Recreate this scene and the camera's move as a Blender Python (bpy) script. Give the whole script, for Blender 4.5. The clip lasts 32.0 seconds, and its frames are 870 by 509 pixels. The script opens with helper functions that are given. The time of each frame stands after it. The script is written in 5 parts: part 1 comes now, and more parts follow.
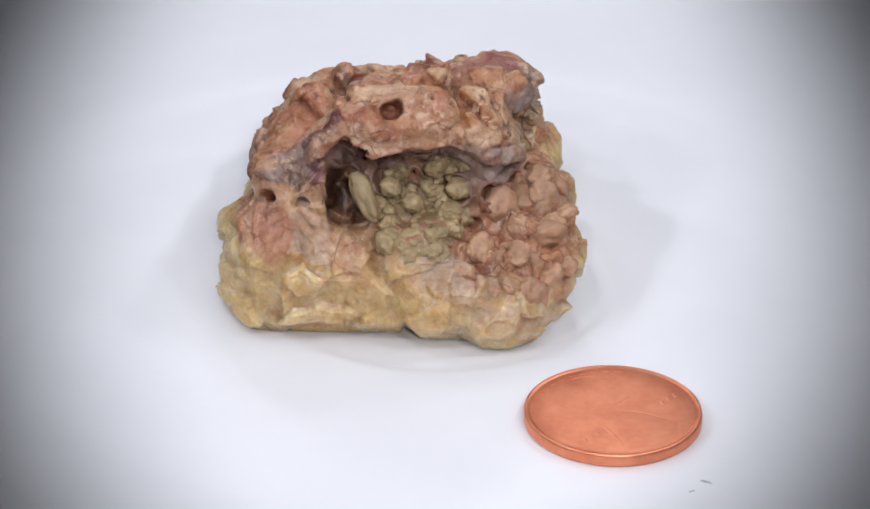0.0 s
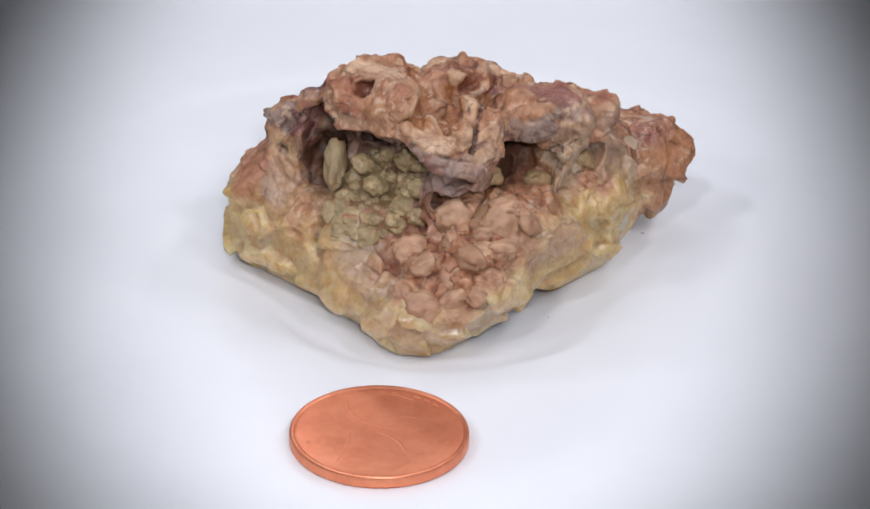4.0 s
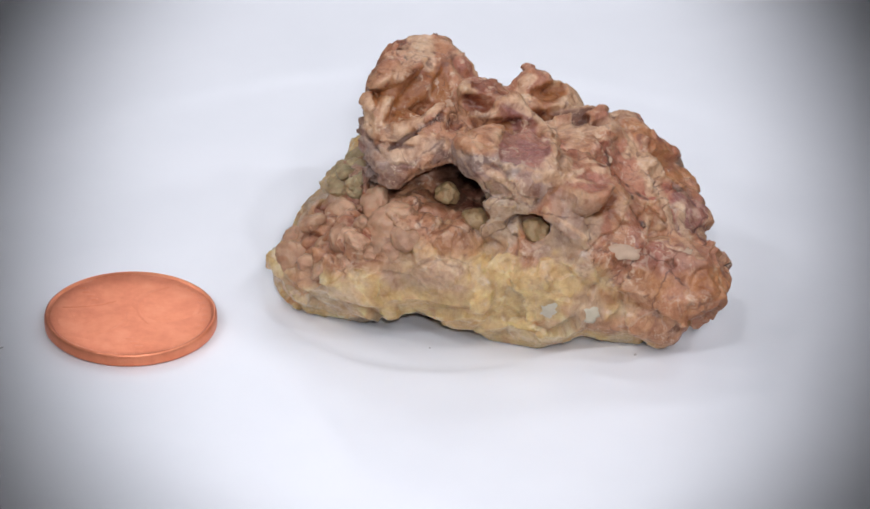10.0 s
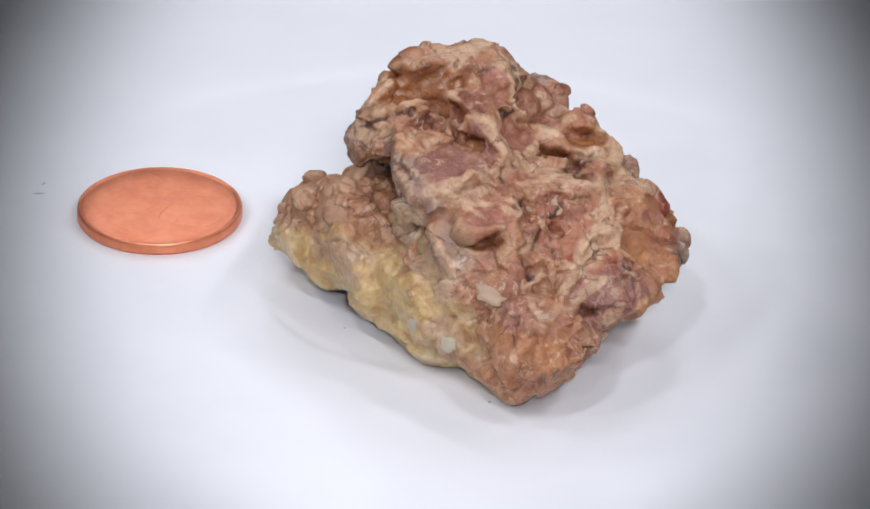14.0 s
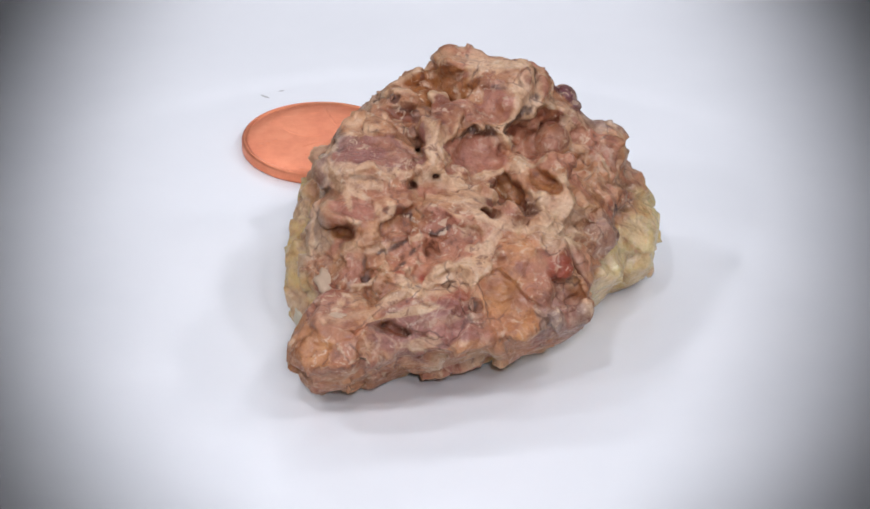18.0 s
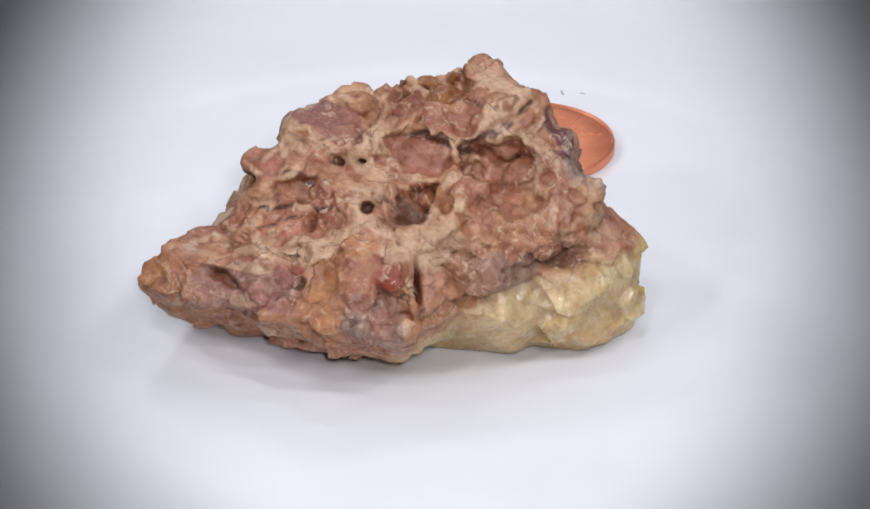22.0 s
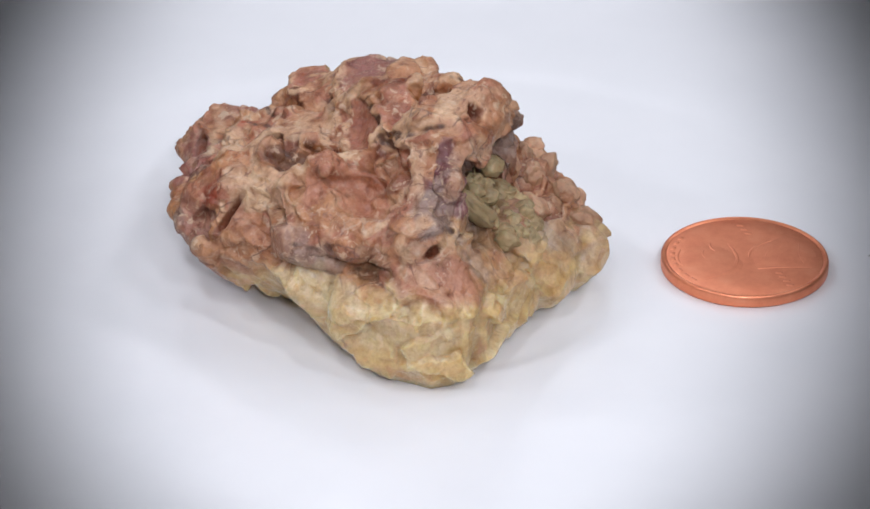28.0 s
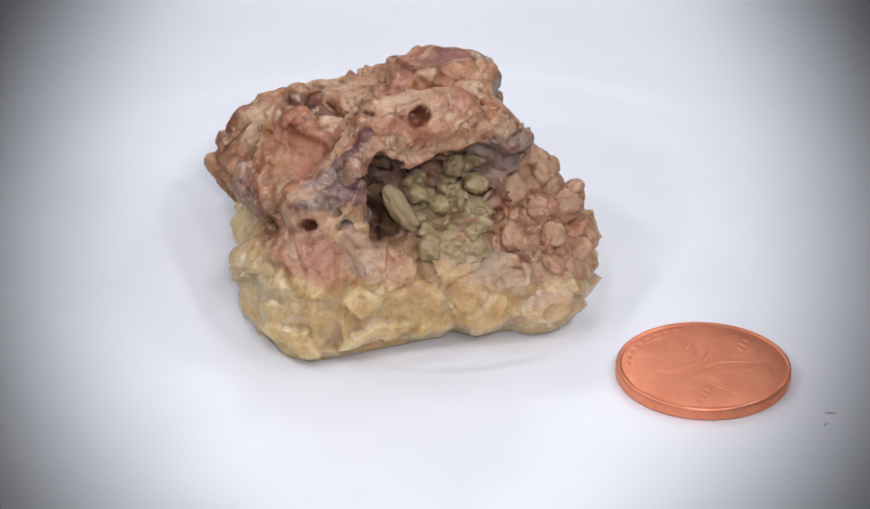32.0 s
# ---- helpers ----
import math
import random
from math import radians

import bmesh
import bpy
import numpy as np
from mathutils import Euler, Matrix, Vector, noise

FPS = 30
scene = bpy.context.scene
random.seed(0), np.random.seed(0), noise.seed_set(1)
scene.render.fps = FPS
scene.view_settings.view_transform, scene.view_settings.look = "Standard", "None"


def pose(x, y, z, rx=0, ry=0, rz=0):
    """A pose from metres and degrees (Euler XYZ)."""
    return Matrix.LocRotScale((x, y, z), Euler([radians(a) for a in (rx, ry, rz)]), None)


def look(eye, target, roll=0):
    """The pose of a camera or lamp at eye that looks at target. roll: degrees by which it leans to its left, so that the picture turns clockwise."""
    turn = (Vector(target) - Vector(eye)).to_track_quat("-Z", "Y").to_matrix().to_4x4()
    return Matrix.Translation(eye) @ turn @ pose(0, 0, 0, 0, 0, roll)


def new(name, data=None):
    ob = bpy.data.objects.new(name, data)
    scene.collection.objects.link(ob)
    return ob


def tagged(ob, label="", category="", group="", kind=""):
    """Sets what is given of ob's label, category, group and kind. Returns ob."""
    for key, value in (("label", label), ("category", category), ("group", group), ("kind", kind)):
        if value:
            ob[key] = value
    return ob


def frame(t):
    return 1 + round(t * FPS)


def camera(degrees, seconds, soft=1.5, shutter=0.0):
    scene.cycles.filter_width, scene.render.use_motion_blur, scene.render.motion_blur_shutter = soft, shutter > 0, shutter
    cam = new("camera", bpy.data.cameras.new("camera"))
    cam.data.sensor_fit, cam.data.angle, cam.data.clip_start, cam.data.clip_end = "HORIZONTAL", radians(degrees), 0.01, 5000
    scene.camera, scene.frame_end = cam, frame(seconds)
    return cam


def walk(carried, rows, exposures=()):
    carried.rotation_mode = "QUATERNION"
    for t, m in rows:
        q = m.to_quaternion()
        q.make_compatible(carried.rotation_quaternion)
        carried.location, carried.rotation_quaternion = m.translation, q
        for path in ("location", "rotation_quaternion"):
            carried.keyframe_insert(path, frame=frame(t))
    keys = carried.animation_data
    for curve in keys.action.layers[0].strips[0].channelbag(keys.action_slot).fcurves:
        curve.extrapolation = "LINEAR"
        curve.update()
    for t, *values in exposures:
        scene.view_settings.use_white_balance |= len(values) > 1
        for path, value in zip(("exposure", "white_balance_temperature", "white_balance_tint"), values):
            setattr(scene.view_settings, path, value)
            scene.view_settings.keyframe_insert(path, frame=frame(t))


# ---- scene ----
# ---- camera: held still on a stand, half a metre from the turntable ----
cam = camera(11.2, 32.0, soft=1.6)
EYE = pose(-0.0002, -0.43655, 0.24328, 61.237) @ pose(0, 0, 0, 0, 0, 0.967)
walk(cam, [(0.0, EYE), (32.0, EYE)])

# ---- light: unseen spot lamps added round the turntable, over low ambient light ----
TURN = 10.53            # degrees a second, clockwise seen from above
MM = 0.001

world = bpy.data.worlds.new("low_ambient")
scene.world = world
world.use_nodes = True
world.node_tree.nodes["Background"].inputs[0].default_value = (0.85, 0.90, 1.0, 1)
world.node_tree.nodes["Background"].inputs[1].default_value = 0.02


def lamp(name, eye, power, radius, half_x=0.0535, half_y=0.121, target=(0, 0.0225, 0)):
    """An added spot lamp whose oval mask imitates a vignette by a soft-edged pool, half_x by half_y, on the plate."""
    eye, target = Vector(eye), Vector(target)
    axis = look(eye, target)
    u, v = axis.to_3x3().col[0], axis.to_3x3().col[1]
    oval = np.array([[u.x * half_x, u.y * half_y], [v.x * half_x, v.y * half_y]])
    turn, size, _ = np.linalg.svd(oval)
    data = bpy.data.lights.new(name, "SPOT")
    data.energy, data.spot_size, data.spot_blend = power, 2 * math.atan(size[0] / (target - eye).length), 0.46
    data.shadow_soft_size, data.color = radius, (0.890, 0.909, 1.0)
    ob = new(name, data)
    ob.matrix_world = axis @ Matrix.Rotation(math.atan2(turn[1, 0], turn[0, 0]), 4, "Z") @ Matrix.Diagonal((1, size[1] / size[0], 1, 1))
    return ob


# unseen lamps, added for even fill and darkened edges
lamp("added_lamp_front", (0.02, -0.435, 0.275), 3.35, 0.014)
# put in low behind to brighten the coin's face
lamp("added_lamp_back", (0, 0.42, 0.27), 0.38, 0.03)
# added ring that softens the shadows
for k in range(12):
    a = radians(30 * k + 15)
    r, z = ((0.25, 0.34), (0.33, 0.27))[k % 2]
    lamp("added_lamp_ring", (r * math.cos(a), 0.0175 + r * math.sin(a), z), 0.79 - 0.35 * math.sin(a), 0.012)


# ---- materials ----
def material(name):
    m = bpy.data.materials.new(name)
    m.use_nodes = True
    t = m.node_tree
    return m, t, t.nodes["Principled BSDF"]


def node(t, kind, **values):
    n = t.nodes.new(kind)
    for key, value in values.items():
        n.inputs[key].default_value = value
    return n


def noise_tex(t, scale, detail=6, rough=0.6, distort=0.0):
    n = node(t, "ShaderNodeTexNoise", Scale=scale, Detail=detail, Roughness=rough, Distortion=distort)
    c = t.nodes.new("ShaderNodeTexCoord")
    t.links.new(c.outputs["Object"], n.inputs["Vector"])
    return n


def ramp(t, source, stops):
    r = t.nodes.new("ShaderNodeValToRGB")
    e = r.color_ramp.elements
    while len(e) < len(stops):
        e.new(0.5)
    for k, (p, c) in enumerate(stops):
        e[k].position, e[k].color = p, (*c, 1)
    t.links.new(source, r.inputs[0])
    return r


def mix(t, factor, a, b, mode="MIX"):
    n = t.nodes.new("ShaderNodeMix")
    n.data_type, n.blend_type = "RGBA", mode
    for socket, value in ((n.inputs[0], factor), (n.inputs[6], a), (n.inputs[7], b)):
        if isinstance(value, bpy.types.NodeSocket):
            t.links.new(value, socket)
        elif isinstance(value, tuple):
            socket.default_value = (*value, 1)
        else:
            socket.default_value = value
    return n.outputs[2]


def bump(t, bsdf, source, strength, distance):
    b = node(t, "ShaderNodeBump", Strength=strength, Distance=distance)
    t.links.new(source, b.inputs["Height"])
    t.links.new(b.outputs[0], bsdf.inputs["Normal"])
    return b


def glaze():
    m, t, b = material("white_glaze")
    n = noise_tex(t, 60, 3)
    r = ramp(t, n.outputs[0], [(0.3, (0.78, 0.785, 0.80)), (0.7, (0.81, 0.812, 0.825))])
    t.links.new(r.outputs[0], b.inputs["Base Color"])
    b.inputs["Roughness"].default_value = 0.34
    b.inputs["Specular IOR Level"].default_value = 0.4
    bump(t, b, noise_tex(t, 35, 2).outputs[0], 0.05, 0.0004)
    return m


def copper():
    m, t, b = material("copper")
    n = noise_tex(t, 420, 7, 0.65)
    r = ramp(t, n.outputs[0], [(0.3, (0.76, 0.245, 0.125)), (0.55, (0.86, 0.315, 0.17)), (0.75, (0.90, 0.365, 0.21))])
    t.links.new(r.outputs[0], b.inputs["Base Color"])
    b.inputs["Metallic"].default_value = 0.85
    b.inputs["Roughness"].default_value = 0.42
    bump(t, b, noise_tex(t, 900, 5).outputs[0], 0.12, 0.0001)
    return m


def stone():
    """Waxy agate: the mineral colours of the body, mottled, with thin pale veins, fine cracks and a translucent base."""
    m, t, b = material("rock")
    mineral = t.nodes.new("ShaderNodeAttribute")
    mineral.attribute_name = "mineral"
    nature = t.nodes.new("ShaderNodeAttribute")
    nature.attribute_name = "nature"
    q = t.nodes.new("ShaderNodeSeparateColor")
    t.links.new(nature.outputs["Color"], q.inputs[0])
    big, mid, fine = noise_tex(t, 150, 4, 0.6, 0.4), noise_tex(t, 520, 5, 0.6, 0.5), noise_tex(t, 1700, 4, 0.65)
    coord = t.nodes.new("ShaderNodeTexCoord")
    c = mineral.outputs["Color"]
    # mottling: redder and paler grains in the crust, milky clouds in the clear stone
    shade = ramp(t, mid.outputs[0], [(0.34, (0.66, 0.55, 0.50)), (0.47, (0.95, 0.91, 0.88)), (0.56, (1.04, 1.03, 1.02)), (0.66, (1.20, 1.26, 1.30))])
    cloud = ramp(t, mid.outputs[0], [(0.32, (0.80, 0.74, 0.62)), (0.48, (0.98, 0.97, 0.95)), (0.64, (1.12, 1.15, 1.24))])
    c = mix(t, 1.0, c, mix(t, q.outputs[0], shade.outputs[0], cloud.outputs[0]), "MULTIPLY")
    # pale and dark flecks
    fleck = noise_tex(t, 1050, 3, 0.6, 0.8)
    pale = ramp(t, fleck.outputs[0], [(0.56, (0, 0, 0)), (0.63, (0.75, 0.75, 0.75))])
    dusk = ramp(t, fleck.outputs[0], [(0.35, (0.7, 0.7, 0.7)), (0.41, (0, 0, 0))])
    c = mix(t, mix(t, q.outputs[2], (0, 0, 0), pale.outputs[0]), c, (0.60, 0.43, 0.30))
    c = mix(t, mix(t, q.outputs[2], (0, 0, 0), dusk.outputs[0]), c, (0.17, 0.062, 0.036))
    # thin pale veins and fine cracks
    bent = mix(t, 0.0022, coord.outputs["Object"], mid.outputs["Color"], "ADD")
    net = t.nodes.new("ShaderNodeTexVoronoi")
    net.feature = "DISTANCE_TO_EDGE"
    net.inputs["Scale"].default_value = 300
    t.links.new(bent, net.inputs["Vector"])
    thin = ramp(t, net.outputs["Distance"], [(0.0, (1, 1, 1)), (0.025, (0.8, 0.8, 0.8)), (0.05, (0, 0, 0))])
    where = ramp(t, big.outputs[0], [(0.50, (0, 0, 0)), (0.64, (0.45, 0.45, 0.45))])
    vein = mix(t, 1.0, thin.outputs[0], where.outputs[0], "MULTIPLY")
    c = mix(t, mix(t, q.outputs[1], (0, 0, 0), vein), c, (0.56, 0.43, 0.32))
    bent2 = mix(t, 0.0030, coord.outputs["Object"], big.outputs["Color"], "ADD")
    crack = t.nodes.new("ShaderNodeTexVoronoi")
    crack.feature = "DISTANCE_TO_EDGE"
    crack.inputs["Scale"].default_value = 210
    t.links.new(bent2, crack.inputs["Vector"])
    line = ramp(t, crack.outputs["Distance"], [(0.0, (1, 1, 1)), (0.03, (0, 0, 0))])
    spread = ramp(t, noise_tex(t, 260, 3).outputs[0], [(0.46, (0, 0, 0)), (0.58, (0.8, 0.8, 0.8))])
    split = mix(t, 1.0, line.outputs[0], spread.outputs[0], "MULTIPLY")
    c = mix(t, mix(t, q.outputs[1], (0, 0, 0), split), c, (0.10, 0.035, 0.022))
    grain = ramp(t, fine.outputs[0], [(0.32, (0.84, 0.80, 0.77)), (0.50, (0.98, 0.97, 0.96)), (0.70, (1.05, 1.05, 1.05))])
    c = mix(t, 1.0, c, grain.outputs[0], "MULTIPLY")
    t.links.new(c, b.inputs["Base Color"])
    rr = ramp(t, fine.outputs[0], [(0.35, (0.58,) * 3), (0.68, (0.27,) * 3)])
    t.links.new(rr.outputs[0], b.inputs["Roughness"])
    t.links.new(mix(t, q.outputs[0], (0.06, 0.06, 0.06), (0.45, 0.45, 0.45)), b.inputs["Coat Weight"])
    b.inputs["Coat Roughness"].default_value = 0.2
    b.inputs["Subsurface Radius"].default_value = (1.0, 0.70, 0.36)
    b.inputs["Subsurface Scale"].default_value = 0.0045
    t.links.new(mix(t, q.outputs[0], (0.16, 0.16, 0.16), (0.9, 0.9, 0.9)), b.inputs["Subsurface Weight"])
    # chipped faces, each tilted its own way
    before = None
    for scale, depth in ((420, 0.0007), (1100, 0.0004)):
        chip = t.nodes.new("ShaderNodeTexVoronoi")
        chip.inputs["Scale"].default_value = scale
        t.links.new(mix(t, 0.0012, coord.outputs["Object"], mid.outputs["Color"], "ADD"), chip.inputs["Vector"])
        arm, lean, face = [t.nodes.new("ShaderNodeVectorMath") for _ in range(3)]
        arm.operation, lean.operation, face.operation = "SUBTRACT", "SUBTRACT", "DOT_PRODUCT"
        t.links.new(coord.outputs["Object"], arm.inputs[0])
        t.links.new(chip.outputs["Position"], arm.inputs[1])
        t.links.new(chip.outputs["Color"], lean.inputs[0])
        lean.inputs[1].default_value = (0.5, 0.5, 0.5)
        t.links.new(arm.outputs[0], face.inputs[0])
        t.links.new(lean.outputs[0], face.inputs[1])
        height = t.nodes.new("ShaderNodeMath")
        height.operation = "MULTIPLY"
        height.inputs[1].default_value = 0.9 * scale
        t.links.new(face.outputs["Value"], height.inputs[0])
        bn = node(t, "ShaderNodeBump", Strength=0.6, Distance=depth)
        t.links.new(height.outputs[0], bn.inputs["Height"])
        if before:
            t.links.new(before.outputs[0], bn.inputs["Normal"])
        before = bn
    b2 = node(t, "ShaderNodeBump", Strength=0.6, Distance=0.0003)
    t.links.new(fine.outputs[0], b2.inputs["Height"])
    t.links.new(before.outputs[0], b2.inputs["Normal"])
    t.links.new(b2.outputs[0], b.inputs["Normal"])
    return m


def nodule_skin(name, dark, light):
    m, t, b = material(name)
    info = t.nodes.new("ShaderNodeObjectInfo")
    n = noise_tex(t, 900, 5)
    r = ramp(t, n.outputs[0], [(0.3, dark), (0.7, light)])
    v = ramp(t, info.outputs["Random"], [(0.0, (0.82, 0.78, 0.74)), (1.0, (1.08, 1.06, 1.04))])
    t.links.new(mix(t, 1.0, r.outputs[0], v.outputs[0], "MULTIPLY"), b.inputs["Base Color"])
    b.inputs["Roughness"].default_value = 0.5
    b.inputs["Subsurface Weight"].default_value = 0.12
    b.inputs["Subsurface Scale"].default_value = 0.0008
    bump(t, b, noise_tex(t, 1100, 6).outputs[0], 0.8, 0.0005)
    return m


def plain(name, colour, rough=0.6):
    m, t, b = material(name)
    n = noise_tex(t, 700, 4)
    r = ramp(t, n.outputs[0], [(0.3, tuple(0.82 * x for x in colour)), (0.7, colour)])
    t.links.new(r.outputs[0], b.inputs["Base Color"])
    b.inputs["Roughness"].default_value = rough
    return m


GLAZE, COPPER, STONE = glaze(), copper(), stone()
NODULE = nodule_skin("nodule_tan", (0.34, 0.175, 0.10), (0.58, 0.36, 0.225))
OLIVE = nodule_skin("nodule_olive", (0.24, 0.165, 0.08), (0.50, 0.385, 0.21))
HONEY_SKIN = nodule_skin("nodule_honey", (0.28, 0.175, 0.08), (0.48, 0.33, 0.17))
PALE = plain("pale_flake", (0.50, 0.345, 0.235))
CHALK = plain("chalky_white", (0.52, 0.45, 0.33))
SOOT = plain("speck", (0.55, 0.53, 0.52))
TABLE = plain("table_top", (0.30, 0.30, 0.31))


# ---- mesh helpers ----
rng = random.Random(5)


def mesh_of(name, verts, faces, mat, smooth=True):
    me = bpy.data.meshes.new(name)
    me.from_pydata([tuple(v) for v in verts], [], [tuple(f) for f in faces])
    me.materials.append(mat)
    if smooth:
        me.polygons.foreach_set("use_smooth", [True] * len(me.polygons))
    me.update()
    return me


def part(name, mesh, parent, m=None, label=""):
    ob = new(name, mesh)
    ob.parent = parent
    if m is not None:
        ob.matrix_basis = m
    return tagged(ob, label)


def lathe(name, profile, mat, turns=128, closed_top=True):
    """Turns a profile of (radius, height) in millimetres about the z axis."""
    a = np.linspace(0, 2 * np.pi, turns, endpoint=False)
    verts, faces = [], []
    for r, h in profile:
        verts += [(r * MM * math.cos(x), r * MM * math.sin(x), h * MM) for x in a]
    for k in range(len(profile) - 1):
        for j in range(turns):
            i, n = k * turns + j, k * turns + (j + 1) % turns
            faces.append((i, n, n + turns, i + turns))
    faces.append(tuple(range(turns))[::-1])
    faces.append(tuple((len(profile) - 1) * turns + j for j in range(turns)))
    return mesh_of(name, verts, faces, mat)


TILT = np.array(Euler((0.7, 0.5, 1.1)).to_matrix())


def lattice(p, scale, seed):
    """Smooth value noise of points p (n, 3), about -1 to 1."""
    table = np.random.RandomState(seed).uniform(-1, 1, 4096)
    s = p @ TILT / scale + 1000.0
    i = np.floor(s).astype(np.int64)
    f = s - i
    f = f * f * (3 - 2 * f)
    out = 0
    for dx in (0, 1):
        for dy in (0, 1):
            for dz in (0, 1):
                h = ((i[:, 0] + dx) * 73856093 ^ (i[:, 1] + dy) * 19349663 ^ (i[:, 2] + dz) * 83492791) & 4095
                w = (f[:, 0] if dx else 1 - f[:, 0]) * (f[:, 1] if dy else 1 - f[:, 1]) * (f[:, 2] if dz else 1 - f[:, 2])
                out = out + w * table[h]
    return out


def fractal(p, scale, seed, octaves=4):
    return sum(lattice(p, scale / 2 ** k, seed + k) * 0.55 ** k for k in range(octaves))


def cells(p, spacing, seed):
    """Distances to the nearest and second nearest of jittered lattice seeds, a random number for each cell, and how far a
    randomly tilted chip face in the cell stands out."""
    i = np.floor(p / spacing).astype(np.int64)
    d1, d2, who, off = np.full(len(p), 1e9), np.full(len(p), 1e9), np.zeros(len(p), np.int64), np.zeros_like(p)
    tables = np.random.RandomState(seed).uniform(0, 1, (3, 4096))
    for dx in (-1, 0, 1):
        for dy in (-1, 0, 1):
            for dz in (-1, 0, 1):
                c = i + (dx, dy, dz)
                h = (c[:, 0] * 73856093 ^ c[:, 1] * 19349663 ^ c[:, 2] * 83492791) & 4095
                o = p - (c + tables[:, h].T) * spacing
                d = np.linalg.norm(o, axis=1)
                nearer = d < d1
                d2 = np.where(nearer, d1, np.minimum(d2, d))
                who, off, d1 = np.where(nearer, h, who), np.where(nearer[:, None], o, off), np.where(nearer, d, d1)
    lean = tables[:, (who * 5 + 77) & 4095].T - 0.5
    return d1, d2, tables[0][(who * 7 + 13) & 4095], (lean * off).sum(1)


def step(a, b, x):
    u = np.clip((x - a) / (b - a), 0, 1)
    return u * u * (3 - 2 * u)


def surface(field, origin, size):
    """A closed quad mesh round the negative part of a sampled field (surface nets)."""
    n = np.array(field.shape)
    inside = field < 0
    total, count = np.zeros((*(n - 1), 3)), np.zeros(n - 1)
    base = np.stack(np.meshgrid(*[np.arange(k - 1) for k in n], indexing="ij"), -1).astype(float)
    corner = lambda c: tuple(slice(c[k], n[k] - 1 + c[k]) for k in range(3))
    for ax in range(3):
        o1, o2 = [k for k in range(3) if k != ax]
        for u in (0, 1):
            for w in (0, 1):
                c = [0, 0, 0]
                c[o1], c[o2] = u, w
                e = list(c)
                e[ax] = 1
                a, b = field[corner(c)], field[corner(e)]
                cross = (a < 0) != (b < 0)
                s = np.where(cross, a / np.where(cross, a - b, 1), 0)
                q = np.array(c, float) + base
                q[..., ax] += s
                total += np.where(cross[..., None], q, 0)
                count += cross
    used = count > 0
    index = np.full(used.shape, -1)
    index[used] = np.arange(used.sum())
    verts = total[used] / count[used][:, None] * size + origin
    faces = []
    for ax in range(3):
        o1, o2 = (ax + 1) % 3, (ax + 2) % 3
        lo, hi = [slice(1, k - 1) for k in n], [slice(1, k - 1) for k in n]
        lo[ax], hi[ax] = slice(0, n[ax] - 1), slice(1, n[ax])
        a, b = inside[tuple(lo)], inside[tuple(hi)]
        at = np.argwhere(a != b)
        flip = a[tuple(at.T)]
        at = at + 1
        at[:, ax] -= 1
        quad = []
        for d1, d2 in ((0, 0), (1, 0), (1, 1), (0, 1)):
            c = at.copy()
            c[:, o1] -= d1
            c[:, o2] -= d2
            quad.append(index[tuple(c.T)])
        quad = np.stack(quad, 1)
        faces.append(np.where(flip[:, None], quad, quad[:, ::-1]))
    return verts, np.concatenate(faces)


# ---- table under the turntable ----
bm = bmesh.new()
bmesh.ops.create_grid(bm, x_segments=12, y_segments=12, size=1.2)
me = bpy.data.meshes.new("table")
bm.to_mesh(me)
bm.free()
me.materials.append(TABLE)
table = new("table", me)
table.location = (0, 0, -0.016)
tagged(table, "plain grey table top under the white plate", "table", kind="structure")


# ---- plate ----
def make_plate():
    profile = [(60, -15.5), (62, -16), (70, -16), (72, -14), (100, -6), (128, 2.2), (130, 3.2), (129, 4.4), (126, 4.6), (100, 1.6),
               (80, 0.30), (66, 0.12), (56, 0.10), (53.6, 0.09), (52.4, 0.0), (51.2, 0.0), (47, 0.0), (36, 0.0), (24, 0.0), (20.6, 0.0),
               (20.0, -0.02), (19.5, -0.09), (19.0, -0.17), (18.0, -0.20), (10, -0.20), (2, -0.20)]
    me = lathe("plate", profile, GLAZE, 192)
    ob = new("plate", me)
    tagged(ob, "white glazed round plate with a shallow ring in its middle", "plate")
    return ob


plate = make_plate()


def speck(x, y, length, width, turn):
    n = 9
    verts = [(math.cos(2 * math.pi * k / n) * length / 2 * MM * rng.uniform(0.7, 1.1), math.sin(2 * math.pi * k / n) * width / 2 * MM * rng.uniform(0.6, 1.2), h * MM)
             for h in (0.0, 0.03) for k in range(n)]
    faces = [tuple(range(n, 2 * n))] + [(k, (k + 1) % n, n + (k + 1) % n, n + k) for k in range(n)]
    part("speck", mesh_of("speck", verts, faces, SOOT), plate, pose(x * MM, y * MM, (-0.20 if math.hypot(x, y) < 18 else 0.0) * MM, 0, 0, turn), "tiny dark speck on the glaze")


for place in ((28.5, -41.7, 1.5, 0.35, 150), (31.6, -44.6, 1.0, 0.3, 140), (24.7, -49.0, 1.6, 0.3, 160), (26.9, -43.6, 0.8, 0.25, 30), (9.1, 25.2, 0.42, 0.36, 0), (14.0, 3.2, 0.36, 0.30, 20)):
    speck(*place)


